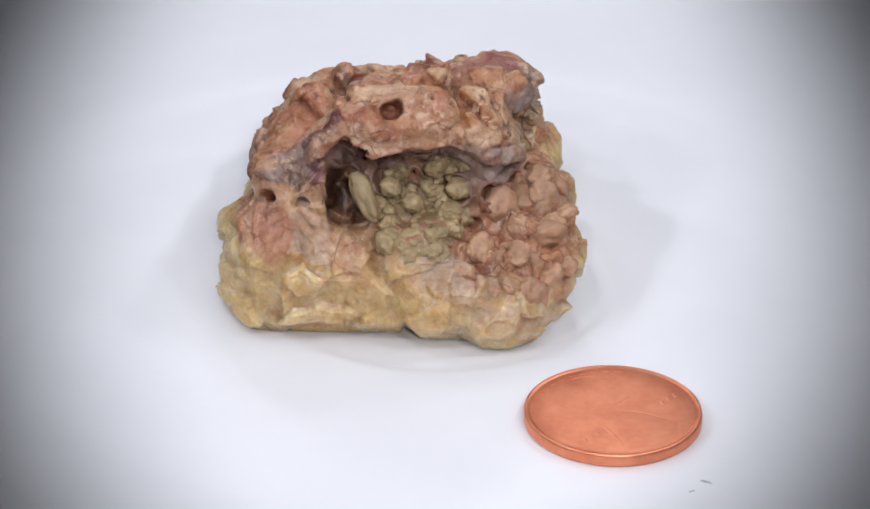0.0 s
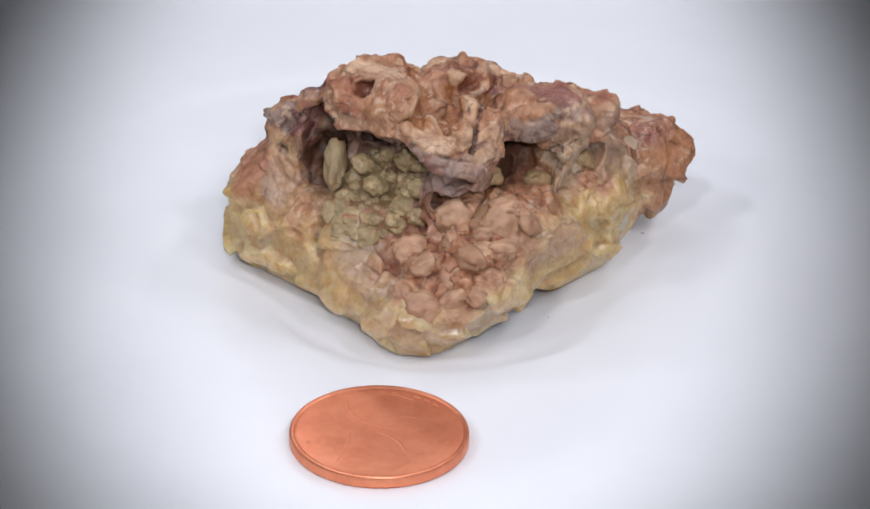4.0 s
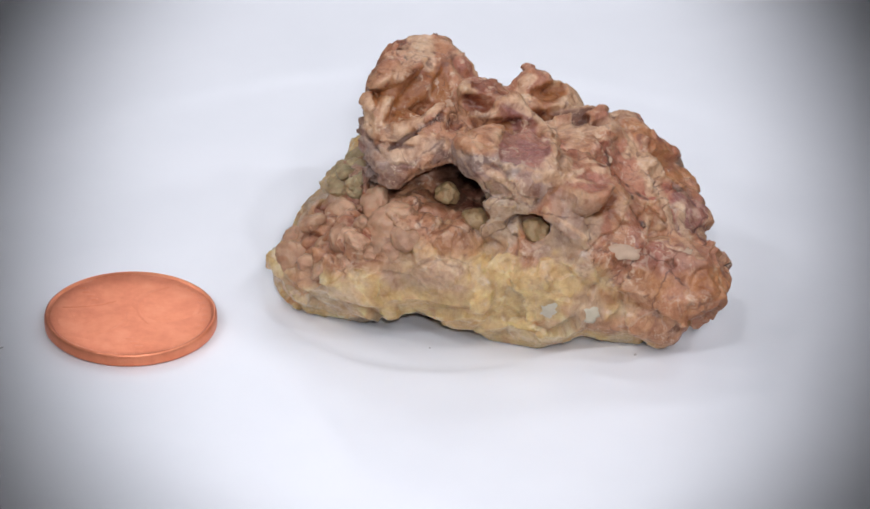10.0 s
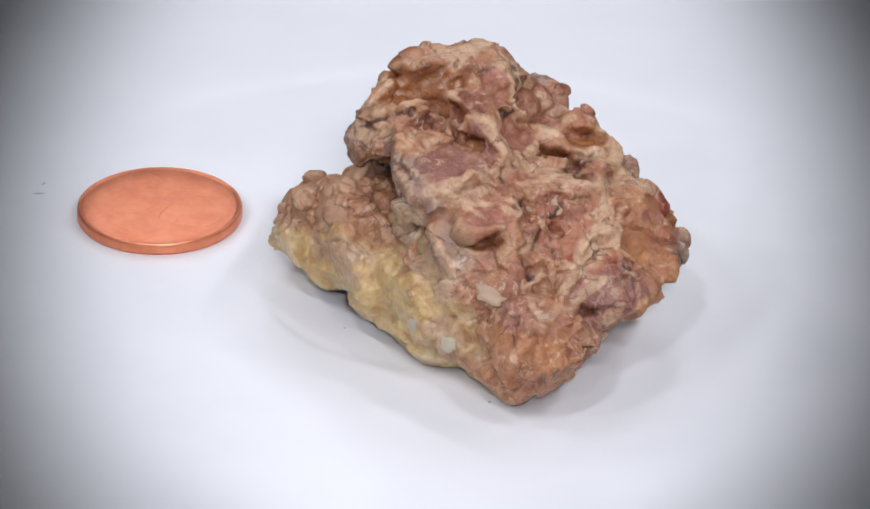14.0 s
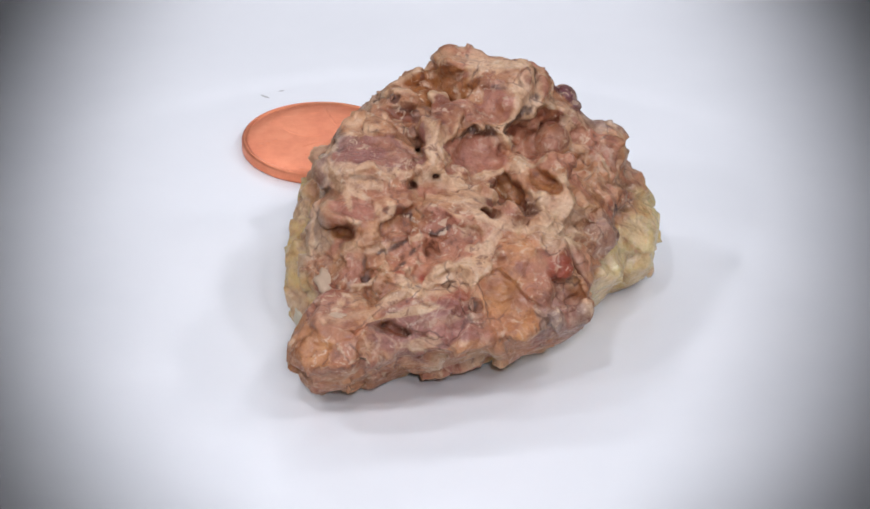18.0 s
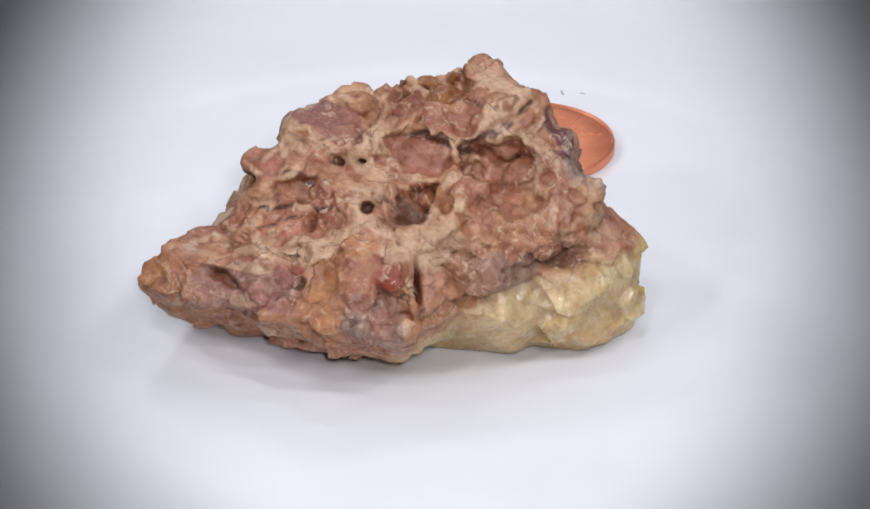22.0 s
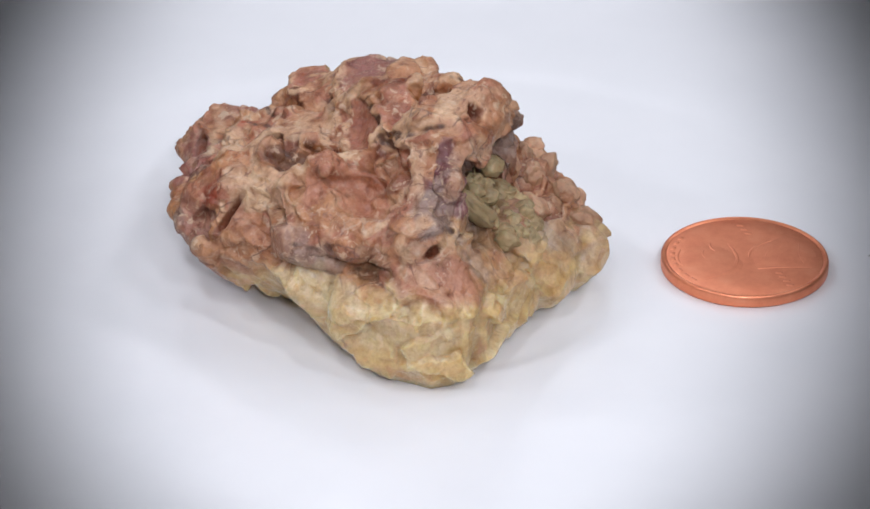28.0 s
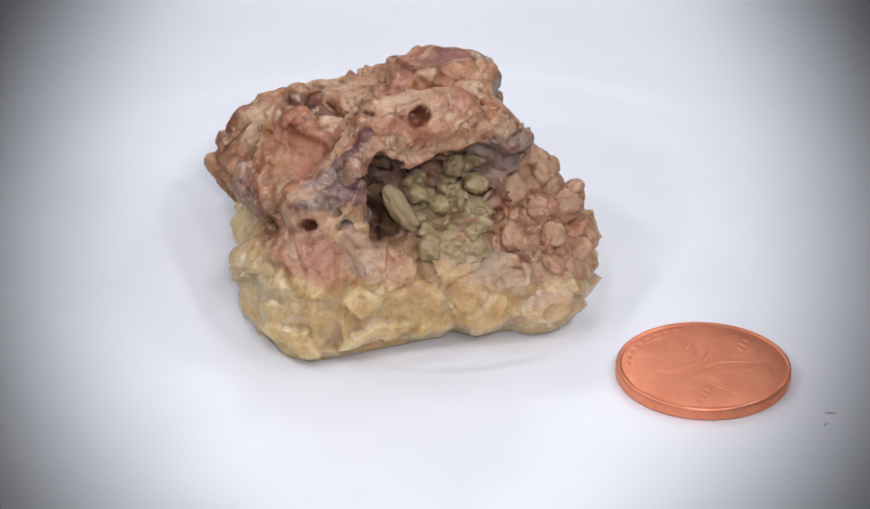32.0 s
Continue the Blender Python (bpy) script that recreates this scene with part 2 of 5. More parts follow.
# ---- coin ----
def slab(name, outline, low, high, mat, soft=0.85):
    """A low raised shape from an outline in millimetres, with a sloping edge."""
    n = len(outline)
    cx, cy = sum(p[0] for p in outline) / n, sum(p[1] for p in outline) / n
    verts = [((cx + (x - cx) * s) * MM, (cy + (y - cy) * s) * MM, h * MM) for s, h in ((1.0, low), (soft, high), (0.5 * soft, high * 1.02)) for x, y in outline]
    faces = [(b * n + k, b * n + (k + 1) % n, (b + 1) * n + (k + 1) % n, (b + 1) * n + k) for b in (0, 1) for k in range(n)]
    return mesh_of(name, verts, faces + [tuple(2 * n + k for k in range(n))], mat)


def make_coin():
    coin = new("coin")
    tagged(coin, "copper one-cent coin lying flat on the white plate", "coin")
    disc = [(8.9, 0.0), (9.3, 0.03), (9.45, 0.15), (9.46, 0.5), (9.40, 1.2), (8.7, 1.40), (6, 1.41), (3, 1.41), (0.5, 1.41)]
    part("disc", lathe("disc", disc, COPPER, 128), coin)
    a = np.linspace(0, 2 * np.pi, 160, endpoint=False)
    section = [(9.40, 0.12), (9.505, 0.2), (9.525, 0.35), (9.525, 1.18), (9.47, 1.40), (9.34, 1.51), (9.22, 1.53), (9.10, 1.48), (9.0, 1.43), (8.90, 1.36)]
    verts = [(r * MM * math.cos(x), r * MM * math.sin(x), h * MM) for r, h in section for x in a]
    quads = [(b * 160 + j, b * 160 + (j + 1) % 160, (b + 1) * 160 + (j + 1) % 160, (b + 1) * 160 + j) for b in range(len(section) - 1) for j in range(160)]
    part("rim", mesh_of("rim", verts, quads, COPPER), coin, None, "raised polished copper rim")
    oval = [(-0.8 + 4.0 * math.cos(t), 4.2 + 3.8 * math.sin(t) * (1 + 0.10 * math.cos(3 * t))) for t in np.linspace(0, 2 * np.pi, 36, endpoint=False)]
    wedge = [(-3.0, -7.8), (0.0, -8.3), (3.2, -7.6), (4.8, -5.5), (2.6, -2.5), (1.6, -0.6), (-2.6, -0.6)]
    level = pose(0, 0, 0, 0, 0, 32)
    part("relief", slab("relief", oval, 1.39, 1.418, COPPER, 0.92), coin, level, "plain raised shape")
    part("relief", slab("relief", wedge, 1.39, 1.418, COPPER, 0.92), coin, level, "plain raised shape")

    def welt(x0, y0, x1, y1, sag, width):
        """A thin curved raised line."""
        n, left, right = 12, [], []
        for k in range(n + 1):
            u = k / n
            nx, ny = -(y1 - y0) / math.dist((x0, y0), (x1, y1)), (x1 - x0) / math.dist((x0, y0), (x1, y1))
            bow, half = sag * 4 * u * (1 - u), width / 2 * math.sin(math.pi * (0.08 + 0.84 * u))
            x, y = x0 + (x1 - x0) * u + nx * bow, y0 + (y1 - y0) * u + ny * bow
            left.append((x + nx * half, y + ny * half))
            right.append((x - nx * half, y - ny * half))
        ring = left + right[::-1]
        verts = [(x * MM, y * MM, 1.40 * MM) for x, y in ring] + [((a[0] + b[0]) / 2 * MM, (a[1] + b[1]) / 2 * MM, 1.485 * MM) for a, b in zip(left, right)]
        m = len(ring)
        quads = [(k, m + k, m + k + 1, k + 1) for k in range(n)] + [(m - 1 - k, m - 2 - k, m + k + 1, m + k) for k in range(n)]
        part("relief_line", mesh_of("relief_line", verts, quads, COPPER), coin, level)

    for line in ((-4.6, 5.4, 0.2, 0.9, -1.2, 0.55), (-2.6, 1.6, 3.0, 1.4, -0.6, 0.5), (-1.6, 7.4, 2.2, 7.0, 0.5, 0.4), (0.2, 4.6, 1.8, 4.4, 0.2, 0.5), (1.6, 3.2, 3.4, 3.4, 0.2, 0.4),
                 (-0.2, -0.4, 3.4, -3.6, 0.7, 0.55), (-0.6, -2.2, 2.0, -4.6, 0.5, 0.45), (-1.2, -3.6, 1.0, -5.6, 0.4, 0.4), (-3.0, -1.0, -3.2, -7.0, 0.3, 0.45), (-2.2, -6.4, 2.6, -6.8, 0.3, 0.35)):
        welt(*line)
    bar = slab("letter_bar", [(-0.45, -0.28), (0.45, -0.28), (0.45, 0.28), (-0.45, 0.28)], 1.39, 1.445, COPPER, 0.7)
    for k in range(9):
        t = radians(85 + 9 * k)
        part("letter_bar", bar, coin, pose(8.2 * math.cos(t) * MM, 8.2 * math.sin(t) * MM, 0, 0, 0, math.degrees(t) + 90))
    for x, y in [(-7.0, -3.9), (-6.0, -3.7), (-5.0, -3.4), (-4.1, -3.2), (5.4, -1.4), (6.4, -1.1), (7.4, -0.8)]:
        part("letter_bar", bar, coin, level @ pose(x * MM, y * MM, 0, 0, 0, 75))
    return coin


coin = make_coin()


# ---- rock ----
COMPASS = [(math.cos(radians(a)) * math.cos(radians(e)), math.sin(radians(a)) * math.cos(radians(e)), math.sin(radians(e)))
           for e in (-40, 0, 40) for a in range(0, 360, 45)] + [(0, 0, 1), (0, 0, -1)]
CELL = 0.20             # mm
LOW, HIGH = np.array((-28.0, -21.0, -1.5)), np.array((20.0, 39.0, 30.0))
AXES = [np.arange(LOW[k], HIGH[k], CELL) for k in range(3)]
field = np.full([len(a) for a in AXES], 9.0, np.float32)


def window(x, y, z, reach):
    lo = [max(0, int((c - reach - LOW[k]) / CELL)) for k, c in enumerate((x, y, z))]
    hi = [min(len(AXES[k]), int((c + reach - LOW[k]) / CELL) + 2) for k, c in enumerate((x, y, z))]
    area = tuple(slice(a, b) for a, b in zip(lo, hi))
    grid = np.meshgrid(*[AXES[k][area[k]] - (x, y, z)[k] for k in range(3)], indexing="ij")
    return area, [g.astype(np.float32) for g in grid]


def block(x, y, z, reaches):
    """Adds a faceted lump to the rock: its centre and how far it reaches towards each direction of the compass, in mm."""
    reach = [float(r) for r in reaches.split()]
    area, (gx, gy, gz) = window(x, y, z, 13)
    d = np.full(gx.shape, -9.0, np.float32)
    for (a, b, c), r in zip(COMPASS, reach):
        np.maximum(d, a * gx + b * gy + c * gz - r, out=d)
    old = field[area]
    h = np.clip(0.5 + 0.5 * (old - d) / 0.9, 0, 1)
    field[area] = old * (1 - h) + d * h - 0.9 * h * (1 - h) * 0.6


def hollow(x, y, z, rx, ry, rz, turn=0.0):
    """Takes an ellipsoid out of the rock, in mm, turned about the upright axis."""
    area, (gx, gy, gz) = window(x, y, z, max(rx, ry, rz) + 3)
    c, s = math.cos(radians(turn)), math.sin(radians(turn))
    u, w = gx * c + gy * s, gy * c - gx * s
    d = (np.sqrt((u / rx) ** 2 + (w / ry) ** 2 + (gz / rz) ** 2) - 1) * min(rx, ry, rz)
    X, Y, Z = gx + x, gy + y, gz + z
    d += 0.10 * min(rx, ry, rz, 2) * (np.sin(1.7 * X + 0.9 * Y) + np.sin(1.9 * Y - 1.1 * Z) + np.sin(2.3 * Z + 1.3 * X))
    field[area] = np.maximum(field[area], -d)


def lump(x, y, z, rx, ry, rz, turn=0.0):
    area, (gx, gy, gz) = window(x, y, z, max(rx, ry, rz) + 3)
    c, s = math.cos(radians(turn)), math.sin(radians(turn))
    u, w = gx * c + gy * s, gy * c - gx * s
    d = (np.sqrt((u / rx) ** 2 + (w / ry) ** 2 + (gz / rz) ** 2) - 1) * min(rx, ry, rz)
    field[area] = np.minimum(field[area], d)


def rough_form():
    block(-5.3, -3.5, 22.0, "6.0 6.5 5.9 8.3 8.0 7.9 8.7 8.5 8.1 7.3 6.9 8.5 9.5 9.3 5.2 7.8 7.3 6.1 5.3 6.0 6.1 6.2 5.1 7.8 4.7 7.6")
    block(-3.5, 5.3, 17.5, "7.8 8.5 7.6 7.3 8.0 8.5 8.5 7.4 4.8 7.8 8.5 7.0 5.4 7.4 7.1 5.2 9.3 7.9 8.2 5.1 8.0 7.4 7.8 9.5 8.3 7.8")
    block(4.1, -2.3, 16.9, "8.5 7.3 8.2 7.6 8.8 8.7 7.3 8.1 5.7 6.2 7.5 7.0 6.9 8.9 5.8 5.6 5.9 8.9 8.2 7.9 7.4 8.8 9.1 6.4 7.8 8.2")
    block(5.7, 9.6, 16.8, "8.9 8.4 6.2 7.6 8.5 8.3 8.2 7.9 5.7 6.6 7.6 8.3 7.5 7.2 6.9 5.4 6.6 7.4 7.7 7.1 8.3 6.0 8.8 8.1 6.2 8.1")
    block(-8.0, 13.6, 14.4, "7.7 6.7 6.3 5.5 7.3 7.7 8.7 8.0 7.3 8.6 8.2 7.4 9.7 7.5 7.4 7.4 8.9 8.1 6.3 6.0 8.2 5.9 6.2 7.0 4.8 7.2")
    block(-15.2, 5.0, 14.2, "7.6 6.8 7.8 8.9 6.1 8.3 7.4 7.4 7.5 6.6 8.3 6.7 5.9 7.8 8.3 7.3 8.7 7.7 7.9 7.3 4.2 7.0 8.4 7.3 6.0 6.0")
    block(-10.9, -5.0, 14.2, "8.6 7.9 7.8 7.2 7.5 8.0 7.5 7.2 8.7 8.4 6.8 8.2 9.9 8.0 5.3 7.7 7.5 7.5 8.4 7.7 7.6 6.6 6.4 5.3 8.3 7.0")
    block(4.3, 17.9, 13.6, "8.5 8.6 6.7 6.8 7.1 7.5 7.2 7.1 7.4 7.4 7.9 8.6 7.6 8.1 6.7 8.8 8.6 5.0 5.4 8.2 6.9 8.2 6.7 7.8 6.1 7.4")
    block(-13.9, 17.8, 9.1, "8.8 8.1 8.1 4.7 5.0 8.7 9.2 8.6 6.7 8.5 9.4 6.4 6.3 9.7 7.6 7.1 7.8 8.8 7.2 6.2 6.3 7.5 7.5 6.3 7.7 6.8")
    block(-4.5, 23.2, 8.7, "8.8 6.8 5.8 5.6 7.4 8.3 7.7 9.0 7.2 7.9 7.6 8.1 7.8 6.2 7.0 7.8 8.9 9.1 5.7 6.5 8.2 8.1 7.5 7.8 7.0 6.8")
    block(9.9, 2.8, 7.2, "5.4 8.2 7.0 9.3 9.0 9.3 8.1 7.1 5.8 8.6 7.7 7.2 7.2 6.9 7.1 8.5 6.6 7.1 7.2 7.1 8.2 8.0 9.1 9.3 8.5 8.0")
    block(5.1, 26.7, 6.7, "6.2 6.2 5.8 4.8 9.0 10.8 9.7 9.3 5.6 8.4 9.1 8.6 7.9 8.5 7.5 8.6 5.4 8.4 7.8 7.6 8.4 7.2 6.5 8.0 5.5 7.0")
    block(-19.2, -6.0, 6.4, "8.2 8.9 9.0 7.1 6.3 7.7 8.7 8.7 6.0 7.0 9.1 8.5 5.1 5.9 7.6 9.0 7.6 7.8 8.8 7.5 5.5 6.3 8.7 9.6 9.4 7.2")
    block(-0.0, -10.0, 6.2, "7.9 8.4 8.3 8.5 7.5 6.3 6.6 8.5 6.2 7.7 6.8 7.7 6.3 6.4 6.2 9.6 8.4 7.4 8.0 9.0 8.7 6.9 5.5 7.0 9.0 7.0")
    block(9.3, -8.4, 5.4, "5.4 8.5 9.6 9.7 8.5 9.6 8.8 6.8 7.0 9.6 8.2 8.1 6.6 9.8 9.4 6.4 8.0 9.4 8.8 8.3 7.9 6.7 7.3 5.1 8.2 5.7")
    block(-1.6, 1.4, 5.3, "8.6 9.6 8.6 8.7 9.0 8.9 8.9 8.9 6.6 8.3 6.9 7.5 7.7 6.6 6.7 7.9 8.0 8.4 8.1 8.1 8.2 7.9 8.0 7.7 7.5 6.1")
    block(-13.7, 4.8, 5.1, "9.0 8.2 7.9 4.8 6.6 8.3 9.0 8.9 7.8 7.1 8.0 9.3 8.5 7.5 7.6 7.6 8.8 8.2 7.7 9.7 8.3 8.5 7.2 8.3 5.7 5.9")
    block(7.9, 13.8, 5.0, "5.9 5.7 8.7 10.1 8.6 9.5 9.6 8.0 6.0 7.8 8.0 9.1 6.7 8.9 8.1 7.7 8.2 8.2 8.4 6.8 7.7 8.1 7.8 9.6 8.3 5.8")
    block(-10.2, -8.5, 4.5, "8.2 8.8 9.5 7.9 7.6 8.1 5.6 8.4 6.9 7.3 8.3 6.6 7.3 9.0 6.0 8.6 7.2 7.4 7.3 6.6 7.5 8.8 6.8 7.3 7.8 5.3")
    block(-3.7, 12.8, 4.4, "6.9 9.7 9.0 7.6 8.7 8.4 7.8 8.5 5.7 8.9 8.9 8.7 9.0 7.7 7.1 7.1 8.0 7.2 6.7 6.6 7.1 7.9 8.1 8.5 7.9 5.2")

rough_form()
field += 0.42
lump(-13.8, 6.8, 19.0, 2.6, 3.0, 2.5)
lump(5.5, 12.0, 19.4, 3.2, 3.6, 2.7)
lump(6.5, 18.0, 17.6, 3.0, 3.4, 2.4)
lump(-12.6, -7.4, 20.0, 1.8, 2.0, 2.6)
lump(-6.8, 7.6, 15.2, 3.6, 3.6, 3.4)
lump(-17.2, -5.6, 15.6, 3.2, 3.4, 3.0)
# the large cave and its neighbour, the crevices under the overhang, the gap below the base
hollow(6.0, 4.2, 16.1, 8.8, 5.5, 3.2)
hollow(10.2, 13.5, 14.7, 3.4, 2.4, 1.6)
hollow(-2.0, -10.5, 16.8, 9.0, 5.6, 3.7)
hollow(-9.5, -9.0, 16.5, 2.6, 4.2, 4.6, 20)
hollow(-10.5, -6.5, 14.0, 2.3, 3.6, 3.8)
hollow(5.5, -2.5, 15.0, 5.5, 4.2, 1.3)
hollow(11.0, 2.0, -0.6, 9.0, 7.2, 3.3)
hollow(-20.5, 1.0, 12.0, 3.4, 5.0, 0.9)
hollow(2.0, 33.0, -1.0, 14.0, 8.0, 4.8)
hollow(-13.0, 27.0, 0.0, 7.0, 6.0, 5.8)
# dished faces
hollow(-16.0, 1.0, 20.0, 3.6, 4.6, 3.6)
hollow(-5.0, 26.0, 16.0, 4.5, 4.0, 4.0)
hollow(-19.5, 22.0, 13.0, 3.9, 3.9, 3.9)
hollow(5.5, -11.5, 14.0, 5.0, 4.5, 4.8)

# pockets and holes, by the side that they open to (degrees round the rock), and the sharp pale ribs between them
FEATURES, RIBS, TONES, CRACKS = [], [], [], []


def sample(p):
    k = [min(max(int(round((p[j] - LOW[j]) / CELL)), 0), len(AXES[j]) - 1) for j in range(3)]
    return field[tuple(k)]


def facing(side, lie):
    """The axes of a patch that is seen from that side, from a little above: along it, across it and outwards."""
    a, e, lie = radians(side), radians(28.8), radians(lie)
    out = np.array((math.cos(a) * math.cos(e), math.sin(a) * math.cos(e), math.sin(e)))
    right = np.array((-math.sin(a), math.cos(a), 0.0))
    up = np.cross(out, right)
    return np.array((right * math.cos(lie) + up * math.sin(lie), up * math.cos(lie) - right * math.sin(lie), out))


def settled(p, out):
    """Moves a place along out until it lies on the rock's skin."""
    p = np.array(p, float)
    for k in range(60):
        p = p + out * (0.1 if sample(p) < 0 else -0.1)
    return p


def pocket(side, x, y, z, w, h, depth, lie, colour):
    """Takes a squarish dent out of the rock at a place on its surface: half its width and height, and its depth."""
    axes = facing(side, lie)
    place = settled((x, y, z), axes[2])
    size = (w, h, max(depth, 0.5))
    FEATURES.append((place, axes, size, colour))
    area, grid = window(*place, max(size) + 2)
    u = [axes[k][0] * grid[0] + axes[k][1] * grid[1] + axes[k][2] * grid[2] for k in range(3)]
    X, Y, Z = [grid[k] + place[k] for k in range(3)]
    wave = 0.12 * (np.sin(1.7 * X + 0.9 * Y) + np.sin(1.9 * Y - 1.1 * Z) + np.sin(2.3 * Z + 1.3 * X))
    flat = (np.abs(u[0] / w) ** 3.2 + np.abs(u[1] / h) ** 3.2) ** (1 / 3.2) + wave
    floor = 1.2 * depth * (1 - 0.45 * np.clip(flat, 0, 1) ** 2) * (1 - step(-0.32, 0.06, (flat - 1) * min(w, h))) * (1 - step(size[2] + 1.0, size[2] + 2.0, np.abs(u[2])))
    field[area] = np.maximum(field[area], BASE[area] + floor)


def tone(side, x, y, z, w, h, lie, colour, strength=0.85, deep=4.0):
    """A patch of another mineral on the skin; two brown ones hold painted shade."""
    TONES.append((np.array((x, y, z)), facing(side, lie), (w, h, deep), colour, strength))


def along(p, a, b):
    a, b = np.array(a), np.array(b)
    s = np.clip(((p - a) @ (b - a)) / ((b - a) @ (b - a)), 0, 1)
    return np.linalg.norm(p - a - s[..., None] * (b - a), axis=-1)


def ridge(x0, y0, z0, x1, y1, z1, r):
    a, b = (x0, y0, z0), (x1, y1, z1)
    RIBS.append((a, b, r))
    mid = [(a[k] + b[k]) / 2 for k in range(3)]
    area, grid = window(*mid, math.dist(a, b) / 2 + 2)
    d = along(np.stack([grid[k] + mid[k] for k in range(3)], -1), a, b) - r
    X, Y, Z = [grid[k] + mid[k] for k in range(3)]
    d = d + 0.12 * (np.sin(2.1 * X + 0.7 * Y) + np.sin(1.6 * Y - 1.9 * Z) + np.sin(2.7 * Z + 1.1 * X))
    crest = 0.75 * r * (1 - step(-r, 0.55, d)) + 0.25 * r * (1 - step(-r, -0.2 * r, d))
    field[area] = np.minimum(field[area], BASE[area] - crest)


def groove(x0, y0, z0, x1, y1, z1, r):
    """A thin crack."""
    a, b = (x0, y0, z0), (x1, y1, z1)
    CRACKS.append((a, b, r))
    mid = [(a[k] + b[k]) / 2 for k in range(3)]
    area, grid = window(*mid, math.dist(a, b) / 2 + 2)
    X, Y, Z = [grid[k] + mid[k] for k in range(3)]
    d = along(np.stack([X, Y, Z], -1), a, b) + 0.10 * (np.sin(2.1 * X + 0.7 * Y) + np.sin(2.6 * Y - 1.9 * Z) + np.sin(2.7 * Z + 1.1 * X))
    field[area] = np.maximum(field[area], BASE[area] + 2.4 * r * (1 - step(0.4 * r, 1.9 * r, d)))


BASE = field.copy()


def carve_features():
    ridge(-9.5, -0.4, 25.3, -9.3, 1.5, 22.7, 0.9)
    ridge(-9.3, 1.5, 22.7, -7.6, 2.6, 20.3, 0.9)
    ridge(7.4, 14.8, 21.2, 4.1, 14.1, 21.8, 0.45)
    ridge(4.1, 14.1, 21.8, -1.1, 13.0, 21.0, 0.45)
    ridge(-1.1, 13.0, 21.0, -2.0, 10.6, 22.0, 0.45)
    ridge(-2.0, 10.6, 22.0, -2.0, 5.5, 25.8, 0.45)
    ridge(-2.0, 10.6, 22.0, -5.5, 8.9, 19.4, 0.5)
    ridge(-5.5, 8.9, 19.4, -6.4, 8.6, 18.9, 0.5)
    ridge(-6.4, 8.6, 18.9, -10.3, 6.1, 19.7, 0.5)
    ridge(-10.3, 6.1, 19.7, -10.6, 3.0, 20.5, 0.5)
    ridge(-2.6, 12.1, 19.8, -5.7, 14.6, 18.7, 0.5)
    ridge(-5.7, 14.6, 18.7, -11.1, 17.3, 17.9, 0.5)
    ridge(-11.1, 17.3, 17.9, -14.1, 15.1, 17.2, 0.5)
    ridge(-14.1, 15.1, 17.2, -13.8, 11.3, 18.4, 0.5)
    ridge(6.6, 31.5, 11.8, 4.8, 25.2, 12.5, 0.5)
    ridge(4.8, 25.2, 12.5, -2.5, 22.9, 14.9, 0.5)
    ridge(-2.5, 22.9, 14.9, -6.7, 18.3, 17.3, 0.5)
    ridge(5.7, 30.8, 11.5, -1.2, 25.6, 13.0, 0.6)
    ridge(-1.2, 25.6, 13.0, -8.4, 20.9, 15.4, 0.6)
    ridge(-8.4, 20.9, 15.4, -9.6, 18.9, 17.3, 0.6)
    ridge(10.2, 19.9, 13.0, 3.3, 22.6, 16.0, 0.4)
    ridge(3.3, 22.6, 16.0, -1.2, 19.0, 16.2, 0.4)
    ridge(-7.2, 4.1, 21.4, -10.2, 0.3, 23.7, 0.8)
    ridge(-10.2, 0.3, 23.7, -10.5, -3.7, 25.6, 0.8)
    ridge(-10.5, -3.7, 25.6, -9.6, -6.5, 25.4, 0.8)
    ridge(-15.9, -1.7, 17.6, -13.9, -3.4, 20.2, 0.5)
    ridge(-13.9, -3.4, 20.2, -12.2, -3.3, 22.9, 0.5)
    ridge(-5.5, 15.6, 18.5, -10.5, 17.6, 18.1, 0.4)
    ridge(-10.5, 17.6, 18.1, -13.7, 16.1, 17.3, 0.4)
    ridge(-13.7, 16.1, 17.3, -13.2, 14.2, 18.4, 0.4)
    ridge(-17.6, 17.8, 14.8, -17.6, 18.1, 11.6, 0.4)
    ridge(-17.6, 18.1, 11.6, -19.0, 17.3, 9.7, 0.4)
    ridge(-20.4, -5.2, 16.1, -15.4, -5.2, 20.2, 0.5)
    ridge(-15.4, -5.2, 20.2, -11.7, -2.2, 22.9, 0.5)
    ridge(-11.7, -2.2, 22.9, -8.4, 2.6, 21.8, 0.5)
    ridge(-8.0, 6.0, 20.8, -9.7, 0.7, 23.2, 0.7)
    ridge(-9.7, 0.7, 23.2, -8.5, -4.4, 25.7, 0.7)
    ridge(-8.5, -4.4, 25.7, -1.9, -3.8, 26.5, 0.7)
    ridge(-15.5, 9.4, 19.3, -12.2, 6.5, 20.7, 0.5)
    ridge(-12.2, 6.5, 20.7, -9.8, 1.9, 22.0, 0.5)
    ridge(-20.2, -5.7, 17.8, -18.0, -7.5, 18.7, 0.7)
